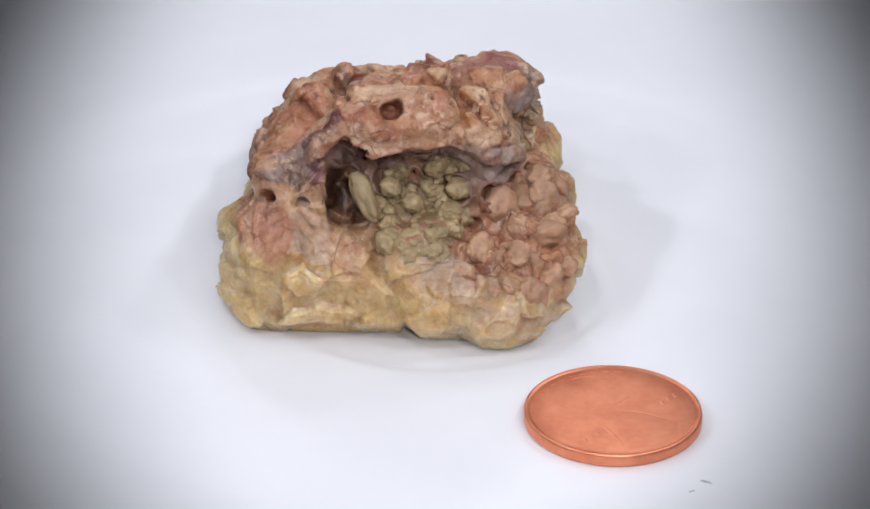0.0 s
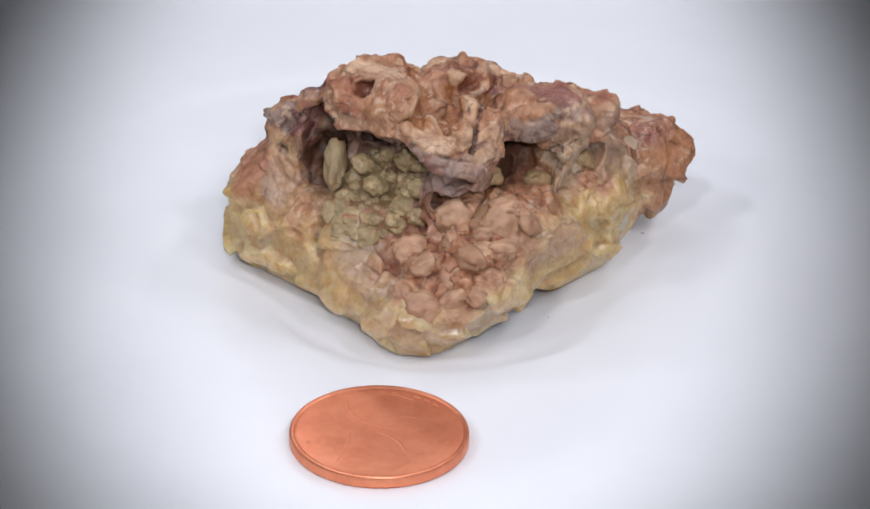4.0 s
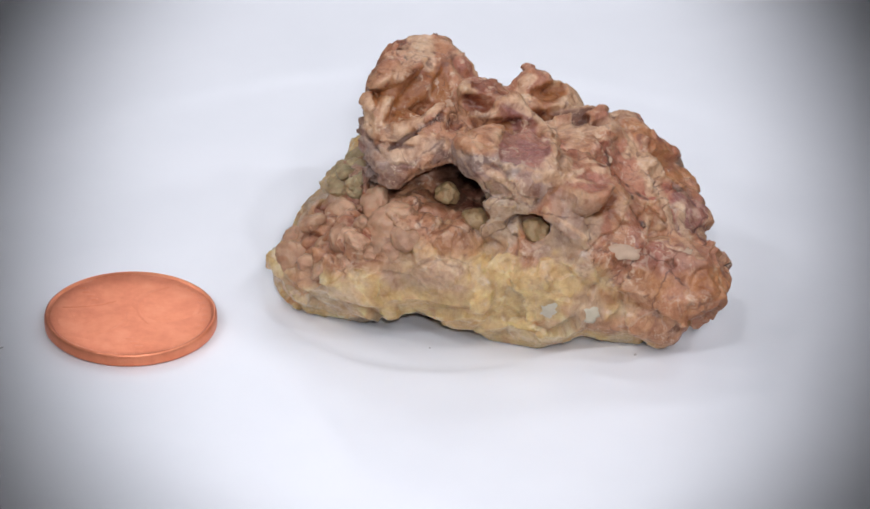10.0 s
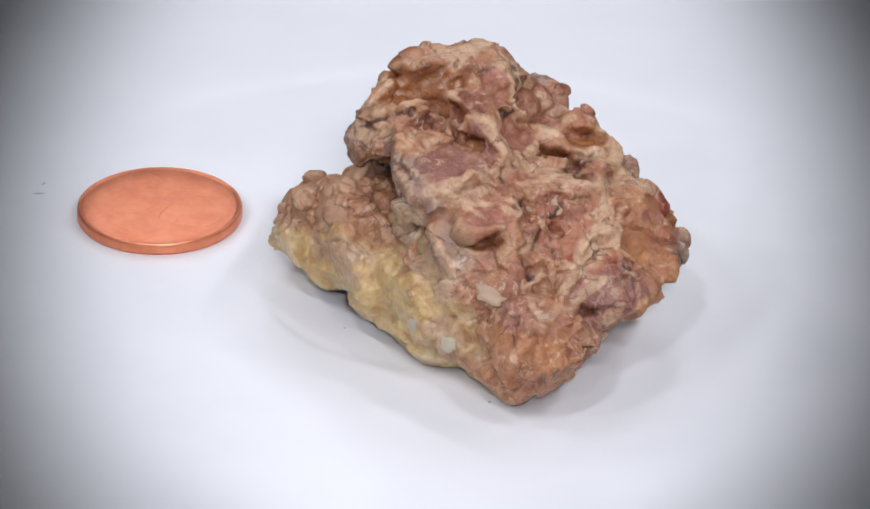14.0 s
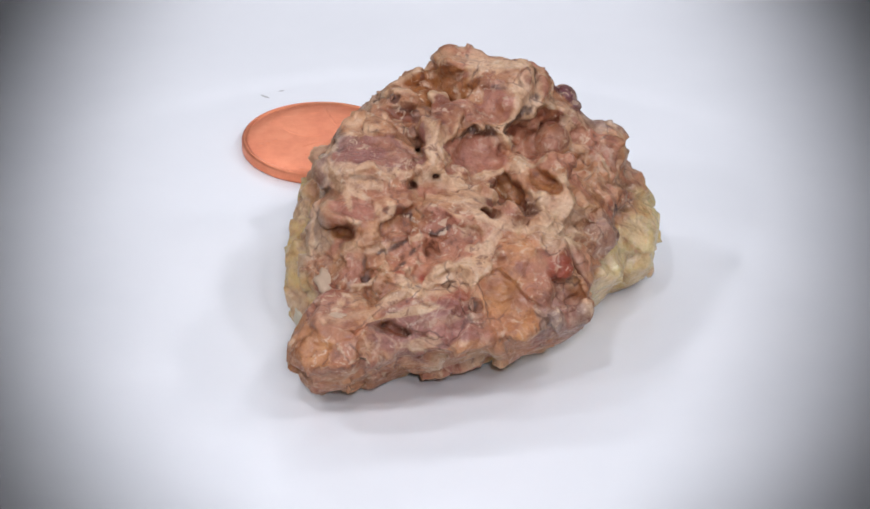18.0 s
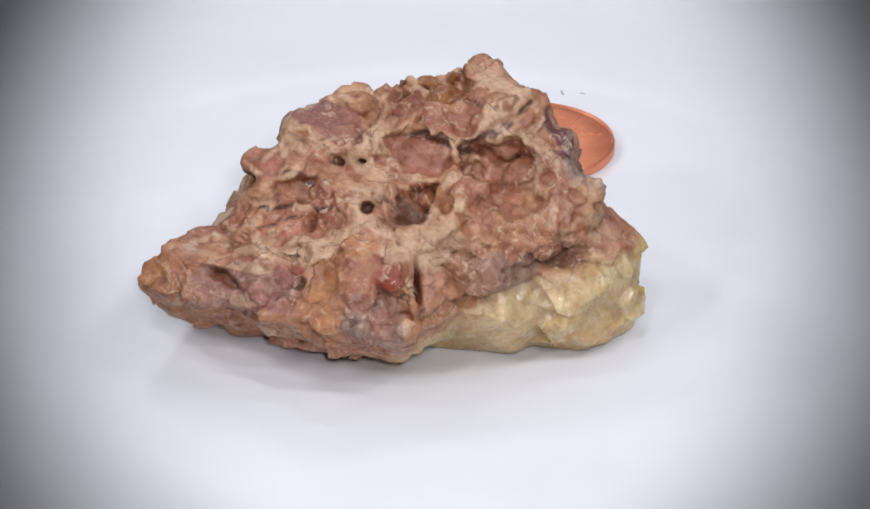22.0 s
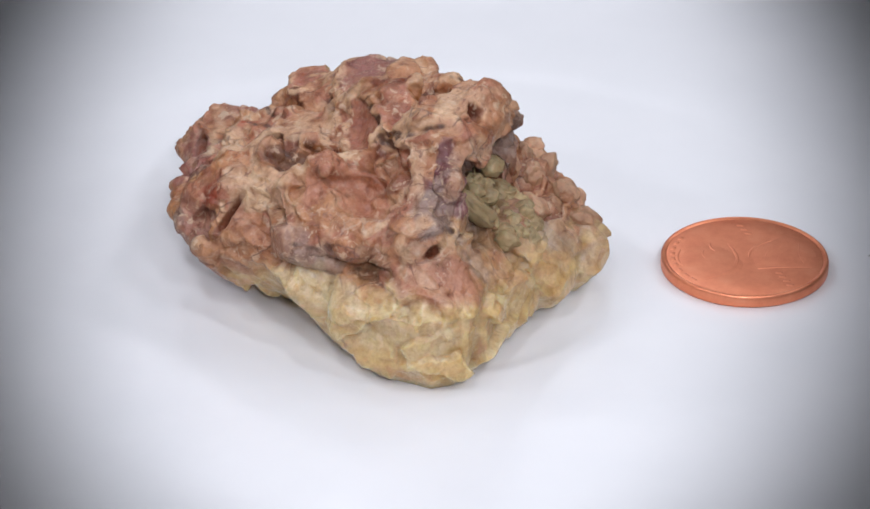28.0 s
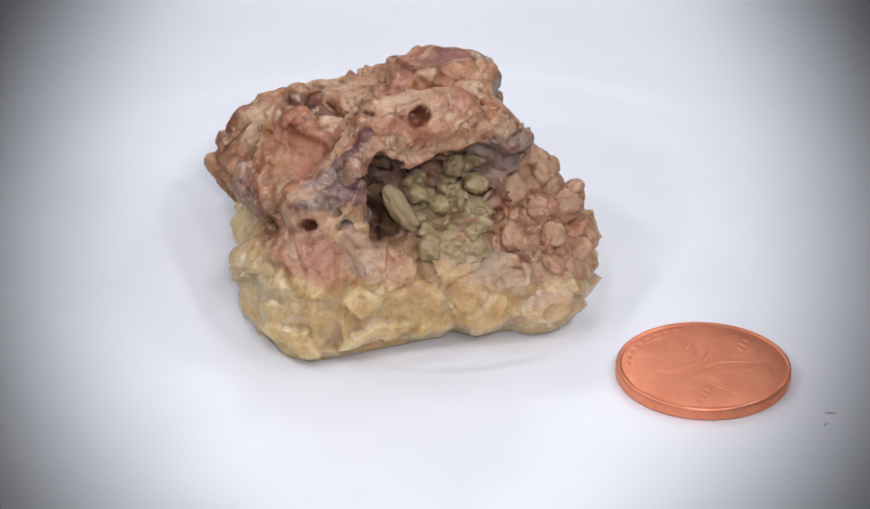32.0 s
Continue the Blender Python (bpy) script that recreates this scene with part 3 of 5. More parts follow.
    ridge(-18.0, -7.5, 18.7, -14.1, -8.3, 21.2, 0.7)
    ridge(-14.1, -8.3, 21.2, -10.4, -7.3, 23.3, 0.7)
    ridge(-20.5, -5.2, 15.1, -20.7, -7.7, 13.1, 0.8)
    ridge(-20.7, -7.7, 13.1, -20.7, -10.9, 10.1, 0.8)
    ridge(-17.4, -8.8, 15.9, -14.2, -10.2, 11.7, 0.7)
    ridge(-14.2, -10.2, 11.7, -12.8, -12.3, 9.4, 0.7)
    ridge(-10.4, -7.3, 23.3, -8.1, -8.9, 22.7, 0.7)
    ridge(-1.2, -4.8, 18.4, 0.3, -8.7, 23.6, 0.7)
    ridge(-19.4, -6.4, 18.4, -14.5, -8.1, 20.0, 0.7)
    ridge(-14.5, -8.1, 20.0, -11.2, -7.3, 22.8, 0.7)
    ridge(-11.2, -7.3, 22.8, -9.0, -8.7, 24.2, 0.7)
    ridge(-9.0, -8.7, 24.2, -7.3, -9.0, 21.6, 0.8)
    ridge(-7.3, -9.0, 21.6, -2.8, -8.4, 21.7, 0.8)
    ridge(-2.8, -8.4, 21.7, 0.7, -8.4, 24.2, 0.8)
    ridge(-15.6, -8.8, 16.0, -13.4, -10.1, 13.5, 0.7)
    ridge(-13.4, -10.1, 13.5, -11.6, -11.9, 10.1, 0.7)
    ridge(1.6, -7.2, 25.5, 3.8, -7.4, 23.1, 0.6)
    ridge(3.8, -7.4, 23.1, 6.1, -6.7, 21.3, 0.6)
    ridge(1.7, -7.2, 25.3, 4.6, -6.6, 22.2, 0.7)
    ridge(4.6, -6.6, 22.2, 7.2, -5.4, 21.8, 0.7)
    ridge(7.2, -5.4, 21.8, 7.2, 1.0, 21.5, 0.7)
    ridge(-4.0, -3.6, 26.5, 1.8, -4.8, 25.6, 0.6)
    ridge(1.8, -4.8, 25.6, 6.0, -5.0, 22.5, 0.6)
    ridge(6.0, -5.0, 22.5, 6.7, -2.2, 21.9, 0.6)
    ridge(6.7, -2.2, 21.9, 3.2, 0.7, 24.4, 0.6)
    ridge(3.2, 0.7, 24.4, -2.9, 3.1, 25.6, 0.6)
    ridge(2.7, -7.1, 24.6, 5.9, -6.8, 21.3, 0.7)
    ridge(5.9, -6.8, 21.3, 9.0, -5.2, 20.2, 0.7)
    ridge(9.0, -5.2, 20.2, 8.4, -1.1, 20.3, 0.7)
    ridge(8.4, -1.1, 20.3, 7.6, 2.4, 21.7, 0.7)
    ridge(2.0, -7.3, 24.9, 3.9, -7.1, 22.1, 0.7)
    ridge(3.9, -7.1, 22.1, 6.9, -6.2, 21.2, 0.7)
    ridge(6.9, -6.2, 21.2, 6.5, -2.9, 22.1, 0.7)
    ridge(6.5, -2.9, 22.1, 4.6, 0.3, 24.1, 0.7)
    ridge(4.6, 0.3, 24.1, 0.4, 3.2, 26.0, 0.7)
    ridge(0.4, 3.2, 26.0, 1.3, 5.1, 22.8, 0.4)
    ridge(1.3, 5.1, 22.8, 5.0, 4.3, 22.1, 0.4)
    ridge(5.0, 4.3, 22.1, 6.6, 1.1, 22.1, 0.4)
    ridge(7.1, 16.3, 19.9, 3.7, 15.9, 20.3, 0.4)
    ridge(3.7, 15.9, 20.3, 1.6, 18.7, 19.1, 0.4)
    ridge(1.6, 18.7, 19.1, 2.7, 20.9, 17.7, 0.4)
    ridge(-6.9, 19.8, 15.9, -10.1, 21.1, 16.4, 0.5)
    ridge(-10.1, 21.1, 16.4, -7.7, 23.6, 14.2, 0.5)
    ridge(-7.7, 23.6, 14.2, -0.0, 26.1, 12.4, 0.5)
    ridge(0.0, 13.2, 19.9, -6.4, 11.0, 18.7, 0.5)
    ridge(-6.4, 11.0, 18.7, -11.6, 6.1, 19.9, 0.5)
    ridge(8.2, 15.5, 20.3, 3.8, 15.5, 20.6, 0.4)
    ridge(-4.3, 11.3, 18.7, -7.8, 18.0, 18.5, 0.4)
    ridge(-7.8, 18.0, 18.5, -14.4, 18.2, 17.1, 0.4)
    ridge(7.1, 17.0, 19.5, 5.5, 21.4, 18.7, 0.4)
    ridge(5.5, 21.4, 18.7, 1.6, 21.2, 17.0, 0.4)
    ridge(9.4, 14.8, 20.2, 3.5, 14.8, 20.9, 0.4)
    ridge(3.5, 14.8, 20.9, -0.8, 13.0, 21.0, 0.4)
    ridge(-3.2, 10.2, 20.5, -5.9, 12.0, 18.5, 0.5)
    ridge(-5.9, 12.0, 18.5, -9.7, 18.0, 18.2, 0.5)
    ridge(-9.0, 20.3, 16.1, -5.5, 23.1, 14.7, 0.5)
    ridge(-5.5, 23.1, 14.7, -1.4, 25.6, 13.0, 0.5)
    ridge(-1.4, 25.6, 13.0, 1.4, 25.8, 12.5, 0.5)
    ridge(-8.8, 2.1, 20.9, -9.7, 0.4, 24.0, 0.5)
    ridge(-9.7, 0.4, 24.0, -7.7, -0.7, 25.9, 0.5)
    ridge(10.0, 13.8, 20.7, 6.0, 14.3, 21.3, 0.45)
    ridge(6.0, 14.3, 21.3, -0.6, 13.1, 21.1, 0.45)
    ridge(-0.6, 13.1, 21.1, -4.9, 9.9, 18.8, 0.45)
    ridge(-0.0, 6.8, 24.8, -1.2, 11.6, 21.9, 0.6)
    ridge(-1.2, 11.6, 21.9, -5.8, 14.5, 18.8, 0.6)
    ridge(-5.8, 14.5, 18.8, -7.8, 17.9, 18.6, 0.6)
    ridge(-7.8, 17.9, 18.6, -12.0, 16.9, 17.3, 0.5)
    ridge(-12.0, 16.9, 17.3, -16.2, 16.5, 16.3, 0.5)
    ridge(8.3, 15.5, 19.6, 3.8, 18.2, 19.6, 0.45)
    ridge(3.8, 18.2, 19.6, 1.7, 21.1, 17.2, 0.45)
    ridge(1.9, 25.9, 12.6, -4.0, 23.1, 14.9, 0.6)
    ridge(-4.0, 23.1, 14.9, -9.4, 20.3, 16.2, 0.6)
    ridge(8.5, 7.1, 22.4, 4.1, 1.9, 23.0, 0.5)
    ridge(4.1, 1.9, 23.0, -0.4, 4.7, 25.7, 0.5)
    ridge(-8.1, -1.8, 26.3, -9.7, 0.3, 24.0, 0.6)
    ridge(-9.7, 0.3, 24.0, -8.5, 1.9, 20.8, 0.6)
    ridge(-7.7, 2.5, 21.0, -10.5, -1.2, 24.3, 0.8)
    ridge(-10.5, -1.2, 24.3, -8.7, -5.8, 25.9, 0.8)
    ridge(0.1, 14.4, 19.1, -5.7, 15.1, 18.5, 0.45)
    ridge(-5.7, 15.1, 18.5, -9.3, 18.1, 18.4, 0.45)
    ridge(-15.0, 18.9, 16.6, -15.4, 14.3, 16.6, 0.6)
    ridge(-15.4, 14.3, 16.6, -16.4, 10.8, 18.3, 0.6)
    ridge(-14.2, -4.4, 21.1, -17.9, -3.4, 18.4, 0.5)
    ridge(-17.9, -3.4, 18.4, -19.2, -0.5, 15.8, 0.5)
    ridge(10.4, 8.0, 21.3, 10.8, 11.5, 19.1, 0.45)
    ridge(10.8, 11.5, 19.1, 10.6, 15.3, 17.0, 0.45)
    ridge(10.6, 15.3, 17.0, 10.4, 19.1, 14.2, 0.45)
    ridge(-20.5, -5.2, 15.8, -15.8, -4.8, 19.7, 0.5)
    ridge(-15.8, -4.8, 19.7, -12.0, -3.8, 23.2, 0.5)
    ridge(-9.3, -4.4, 26.3, -3.0, -2.1, 25.8, 0.7)
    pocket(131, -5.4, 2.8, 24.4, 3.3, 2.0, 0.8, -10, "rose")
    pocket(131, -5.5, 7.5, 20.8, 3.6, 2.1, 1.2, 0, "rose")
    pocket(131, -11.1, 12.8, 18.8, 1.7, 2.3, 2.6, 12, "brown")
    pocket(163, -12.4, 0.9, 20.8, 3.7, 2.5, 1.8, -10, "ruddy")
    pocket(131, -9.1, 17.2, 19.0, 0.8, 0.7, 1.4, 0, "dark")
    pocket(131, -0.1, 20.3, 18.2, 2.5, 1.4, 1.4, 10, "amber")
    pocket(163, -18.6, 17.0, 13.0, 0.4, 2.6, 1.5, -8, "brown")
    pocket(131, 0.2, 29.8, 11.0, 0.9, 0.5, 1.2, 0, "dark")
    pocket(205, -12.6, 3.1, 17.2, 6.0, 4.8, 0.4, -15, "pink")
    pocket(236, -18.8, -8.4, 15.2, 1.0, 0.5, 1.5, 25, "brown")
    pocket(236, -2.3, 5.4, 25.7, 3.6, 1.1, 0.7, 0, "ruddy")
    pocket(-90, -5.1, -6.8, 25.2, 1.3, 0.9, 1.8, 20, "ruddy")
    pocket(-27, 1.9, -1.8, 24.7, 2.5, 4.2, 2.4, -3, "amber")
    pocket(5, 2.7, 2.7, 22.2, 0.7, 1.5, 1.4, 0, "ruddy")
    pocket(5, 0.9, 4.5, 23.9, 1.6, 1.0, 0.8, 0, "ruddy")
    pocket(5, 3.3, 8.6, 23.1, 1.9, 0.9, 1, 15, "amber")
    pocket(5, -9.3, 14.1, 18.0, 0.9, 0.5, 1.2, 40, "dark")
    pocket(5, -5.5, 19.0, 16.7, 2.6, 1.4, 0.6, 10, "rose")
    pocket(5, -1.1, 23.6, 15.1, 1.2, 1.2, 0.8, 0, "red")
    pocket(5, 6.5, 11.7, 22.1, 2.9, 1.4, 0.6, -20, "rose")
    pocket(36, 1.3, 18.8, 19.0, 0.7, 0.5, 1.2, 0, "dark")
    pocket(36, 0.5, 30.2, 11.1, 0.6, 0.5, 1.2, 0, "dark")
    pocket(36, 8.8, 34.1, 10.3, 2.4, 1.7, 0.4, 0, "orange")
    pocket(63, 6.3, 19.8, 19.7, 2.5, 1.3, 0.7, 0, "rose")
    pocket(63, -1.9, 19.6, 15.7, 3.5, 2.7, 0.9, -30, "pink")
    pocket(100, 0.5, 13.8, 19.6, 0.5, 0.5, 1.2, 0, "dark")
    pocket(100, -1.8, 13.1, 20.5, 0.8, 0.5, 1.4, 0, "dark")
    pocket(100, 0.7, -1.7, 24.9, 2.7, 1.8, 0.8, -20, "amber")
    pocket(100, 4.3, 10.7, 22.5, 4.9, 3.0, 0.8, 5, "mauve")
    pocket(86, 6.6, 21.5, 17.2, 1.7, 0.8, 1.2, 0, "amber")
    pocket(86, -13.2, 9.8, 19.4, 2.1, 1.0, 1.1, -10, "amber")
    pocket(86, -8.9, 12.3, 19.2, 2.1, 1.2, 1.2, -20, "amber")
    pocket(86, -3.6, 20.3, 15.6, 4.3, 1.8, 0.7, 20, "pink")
    tone(-27, 9.4, 5.2, 21.0, 6.3, 1.5, -8, "lavender", 0.8)
    tone(-27, 10.5, 11.0, 19.4, 3.5, 2.0, -30, "grey", 0.7)
    tone(-27, 11.0, 9.8, 15.4, 2.4, 3.5, 0, "milk", 0.8)
    tone(-27, 11.2, 16.7, 12.7, 3.5, 2.9, 0, "milk", 0.7)
    tone(-27, 8.8, -5.4, 18.6, 3.8, 2.8, 0, "grey", 0.5)
    tone(-27, 14.7, -11.5, 5.5, 8.7, 2.2, 0, "pale", 0.7)
    tone(-27, 13.6, 10.4, 8.5, 5.2, 2.8, 0, "honey", 0.8)
    tone(-27, 10.4, 30.4, 8.6, 3.5, 3.5, 0, "buff", 0.4)
    tone(5, 10.5, 11.4, 20.9, 4.0, 2.7, -20, "lavender", 0.7)
    tone(5, 9.9, 17.9, 16.4, 3.2, 2.9, 0, "milk", 0.7)
    tone(5, 15.2, 5.4, 9.8, 6.3, 2.1, 0, "milk", 0.6)
    tone(5, 13.0, 12.0, 7.5, 6.9, 2.9, 0, "honey", 0.8)
    tone(5, 9.5, 30.2, 9.6, 4.6, 2.5, 0, "orange", 0.45)
    tone(5, -2.1, 26.8, 12.2, 2.1, 4.0, 35, "rose", 0.7)
    tone(5, -5.3, 24.3, 12.8, 1.5, 1.5, 0, "red", 0.6)
    tone(5, 14.2, -9.8, 4.5, 6.9, 2.0, 0, "milk", 0.6)
    tone(5, 13.1, -10.5, 9.6, 5.8, 3.5, 20, "buff", 0.6)
    tone(36, -13.4, 23.7, 11.9, 2.0, 3.9, 0, "orange", 0.52)
    tone(36, -3.6, 23.2, 14.5, 2.7, 4.3, -30, "cream", 0.7)
    tone(36, -2.6, 28.3, 10.8, 1.8, 2.4, 0, "chalk", 0.5)
    tone(36, 7.1, 29.7, 12.3, 4.2, 2.7, 20, "mauve", 0.6)
    tone(36, 10.3, 30.7, 8.8, 4.8, 3.0, 0, "orange", 0.38)
    tone(36, 1.9, -3.5, 24.8, 3.0, 3.0, 30, "buff", 0.8)
    tone(63, -11.2, 24.2, 11.6, 3.6, 4.8, 0, "orange", 0.52)
    tone(63, -3.5, 28.8, 10.6, 5.1, 2.7, 20, "mauve", 0.8)
    tone(63, -1.8, 29.0, 10.6, 2.1, 0.8, 20, "chalk", 0.75)
    tone(63, 7.9, 33.6, 10.7, 3.6, 3.6, 0, "buff", 0.4)
    tone(63, -3.1, 23.5, 13.8, 4.2, 1.8, 35, "cream", 0.7)
    tone(63, 11.3, 12.8, 20.3, 1.9, 5.1, -10, "lavender", 0.8)
    tone(63, 11.0, 17.3, 14.1, 1.8, 4.2, -20, "milk", 0.7)
    tone(63, 14.0, 15.8, 9.5, 3.6, 3.6, 0, "honey", 0.8)
    tone(100, -3.8, 29.1, 10.4, 7.2, 2.7, 12, "mauve", 0.8)
    tone(100, 0.6, 30.1, 11.3, 1.3, 0.5, 10, "chalk", 0.8)
    tone(100, -5.5, 27.9, 11.3, 2.0, 0.5, 20, "chalk", 0.8)
    tone(100, -1.2, 27.3, 11.7, 3.0, 0.4, 15, "chalk", 0.8)
    tone(100, -13.2, 24.5, 11.1, 3.7, 3.1, 0, "orange", 0.64)
    tone(100, 5.6, 33.7, 9.7, 3.8, 3.0, 0, "pinkish", 0.4)
    tone(100, -17.9, 14.4, 14.6, 2.5, 3.9, 15, "chalk", 0.5)
    tone(100, -14.6, -6.4, 20.2, 1.3, 3.8, -35, "purple", 0.85)
    tone(100, -3.9, 23.7, 14.1, 6.3, 0.9, 24, "cream", 0.8)
    tone(100, -4.9, 19.6, 15.9, 3.9, 1.8, 10, "pink", 0.8)
    tone(100, -13.5, 19.9, 16.7, 2.5, 1.7, 0, "orange", 0.45)
    tone(131, -16.3, 17.6, 16.4, 1.8, 2.9, 0, "chalk", 0.8)
    tone(131, -12.3, 19.8, 16.8, 2.0, 2.3, 0, "orange", 0.52)
    tone(131, -12.7, 24.6, 11.2, 3.1, 2.9, 0, "orange", 0.6)
    tone(131, -17.6, 22.7, 9.3, 3.6, 2.1, 0, "lavender", 0.7)
    tone(131, -6.8, 25.0, 4.9, 4.2, 1.1, 0, "milk", 0.7)
    tone(131, -14.6, -6.2, 20.8, 1.0, 3.7, 10, "purple", 0.85)
    tone(131, -14.3, -3.4, 19.1, 1.8, 3.6, -20, "cream", 0.5)
    tone(131, -17.1, 5.1, 17.2, 4.2, 1.9, 0, "buff", 0.8)
    tone(131, -16.9, 11.0, 16.6, 3.3, 1.1, 0, "cream", 0.7)
    tone(131, -18.9, 14.0, 13.4, 3.6, 2.4, 0, "rose", 0.6)
    tone(131, -4.8, -4.8, 26.3, 2.7, 2.4, 0, "cream", 0.8)
    # brown recess under the ledge, its shade painted in
    tone(131, -19.5, -2.4, 11.9, 3.0, 2.0, 0, "brown", 0.5)
    tone(131, 6.8, 34.6, 9.0, 2.4, 2.6, 0, "pinkish", 0.5)
    tone(131, -23.9, 1.3, 8.4, 6.6, 3.1, 0, "pale", 0.8)
    tone(163, -14.8, -6.4, 20.4, 1.1, 4.2, 5, "purple", 0.9)
    tone(163, -16.8, -3.3, 18.1, 1.7, 3.6, 0, "rose", 0.7)
    tone(163, -19.3, -8.1, 13.9, 2.7, 1.7, 0, "milk", 0.7)
    tone(163, -17.4, 7.1, 17.2, 3.6, 1.6, 0, "orange", 0.41)
    tone(163, -17.1, 22.6, 10.7, 3.3, 2.4, 0, "lavender", 0.7)
    tone(163, -20.7, 9.2, 13.6, 3.6, 2.1, 0, "lavender", 0.55)
    tone(163, -16.3, 19.8, 15.1, 0.7, 1.8, 0, "red", 0.4)
    tone(205, -13.7, -6.9, 22.2, 1.0, 4.3, -8, "purple", 0.9)
    tone(205, -16.7, -6.8, 18.9, 1.9, 2.9, 0, "lavender", 0.8)
    tone(205, -20.0, -8.2, 13.4, 3.7, 2.6, 0, "milk", 0.75)
    tone(205, -16.0, 13.9, 15.9, 2.7, 2.3, 20, "chalk", 0.7)
    tone(205, -18.5, 6.5, 16.1, 1.4, 0.7, 0, "orange", 0.6)
    tone(205, -17.2, 19.3, 14.8, 0.9, 1.2, 0, "red", 0.8)
    tone(205, -15.4, 21.8, 11.0, 2.1, 3.6, 0, "rose", 0.6)
    tone(205, -23.2, -9.2, 6.9, 8.9, 3.6, 0, "honey", 0.7)
    tone(205, -20.5, 4.9, 11.9, 3.9, 1.4, -15, "lavender", 0.6)
    tone(236, -16.0, -7.0, 18.5, 2.7, 2.1, 40, "lavender", 0.8)
    tone(236, -14.1, -8.4, 20.9, 0.8, 2.6, -35, "purple", 0.45)
    tone(236, -19.7, -9.3, 12.9, 3.9, 3.3, 0, "pink", 0.6)
    tone(236, -13.7, -10.0, 11.8, 1.8, 3.1, 30, "lavender", 0.6)
    tone(236, 2.1, -13.8, 8.7, 5.4, 2.6, 0, "milk", 0.75)
    tone(236, -7.7, -14.1, 5.8, 4.8, 2.4, 0, "honey", 0.7)
    tone(236, -20.7, -12.0, 6.6, 5.4, 3.1, 0, "honey", 0.8)
    tone(236, -17.4, 18.2, 15.3, 1.3, 1.7, 0, "red", 0.6)
    tone(236, -1.3, -5.2, 13.3, 3.1, 2.6, 0, "olive", 0.9)
    tone(236, 4.5, -7.0, 12.2, 2.6, 2.4, 0, "ruddy", 0.4)
    tone(236, 4.8, -7.8, 20.4, 2.1, 2.7, 0, "grey", 0.8)
    tone(236, -19.2, 12.0, 11.5, 2.1, 3.6, 0, "orange", 0.38)
    tone(-90, 3.9, -5.9, 18.6, 4.6, 2.4, 0, "lavender", 0.7)
    tone(-90, 4.4, 1.0, 24.0, 5.2, 2.6, 0, "buff", 0.8)
    tone(-90, -2.8, -5.2, 13.7, 3.5, 2.4, 0, "olive", 0.9)
    tone(-90, 6.3, -8.0, 10.2, 4.6, 3.5, 0, "buff", 0.4)
    tone(-90, 0.7, -13.0, 9.3, 2.9, 2.1, 0, "milk", 0.7)
    tone(-90, 8.6, -17.2, 4.8, 5.2, 2.0, 0, "milk", 0.6)
    tone(-90, -21.2, -11.7, 6.6, 3.8, 3.5, 0, "honey", 0.7)
    tone(-90, -18.3, -11.5, 12.2, 2.7, 2.9, 0, "pink", 0.6)
    tone(-90, 11.8, 4.6, 13.9, 2.0, 5.2, 0, "buff", 0.6)
    tone(-58, 0.4, 3.4, 23.0, 3.2, 3.5, 0, "buff", 0.8)
    tone(-58, 7.3, -5.4, 18.0, 3.2, 2.9, 0, "lavender", 0.5)
    tone(-58, 11.6, 9.4, 17.3, 2.9, 4.6, 0, "milk", 0.7)
    tone(-58, 13.5, 11.0, 9.4, 2.7, 3.5, 0, "honey", 0.7)
    tone(-58, -6.2, -8.3, 12.8, 4.6, 3.5, 0, "olive", 0.6)
    groove(-2.8, 9.8, 22.0, -3.3, 7.8, 22.5, 0.3)
    groove(-3.3, 7.8, 22.5, -4.5, 5.7, 22.6, 0.3)
    groove(-4.5, 5.7, 22.6, -7.1, 3.8, 21.5, 0.3)
    groove(-5.2, 0.5, 25.1, -7.0, -0.2, 25.2, 0.25)
    groove(-7.0, -0.2, 25.2, -8.6, 0.7, 25.1, 0.25)
    groove(-0.9, 25.4, 14.4, -1.9, 22.3, 15.8, 0.25)
    groove(-1.9, 22.3, 15.8, -2.5, 18.7, 16.5, 0.25)
    groove(-6.5, 28.0, 10.2, -8.4, 25.2, 12.0, 0.25)
    groove(-20.9, 7.7, 13.2, -20.6, 5.1, 13.0, 0.35)
    groove(-20.6, 5.1, 13.0, -20.6, 0.1, 11.3, 0.35)
    groove(-1.9, 23.0, 14.5, -1.9, 19.4, 15.9, 0.22)
    groove(-1.9, 19.4, 15.9, -3.4, 18.6, 17.0, 0.22)
    groove(-20.6, 5.1, 12.0, -19.7, 3.0, 11.8, 0.3)
    groove(-19.7, 3.0, 11.8, -19.0, -2.0, 11.7, 0.3)
    groove(-2.7, 10.5, 21.0, -3.6, 7.5, 22.4, 0.25)
    groove(-3.6, 7.5, 22.4, -5.8, 4.8, 22.4, 0.25)
    groove(-10.8, -1.7, 24.6, -7.8, 3.5, 21.3, 0.25)
    groove(-20.6, 8.0, 13.9, -20.5, 4.3, 14.5, 0.35)
    groove(-20.5, 4.3, 14.5, -19.2, 0.4, 11.6, 0.35)
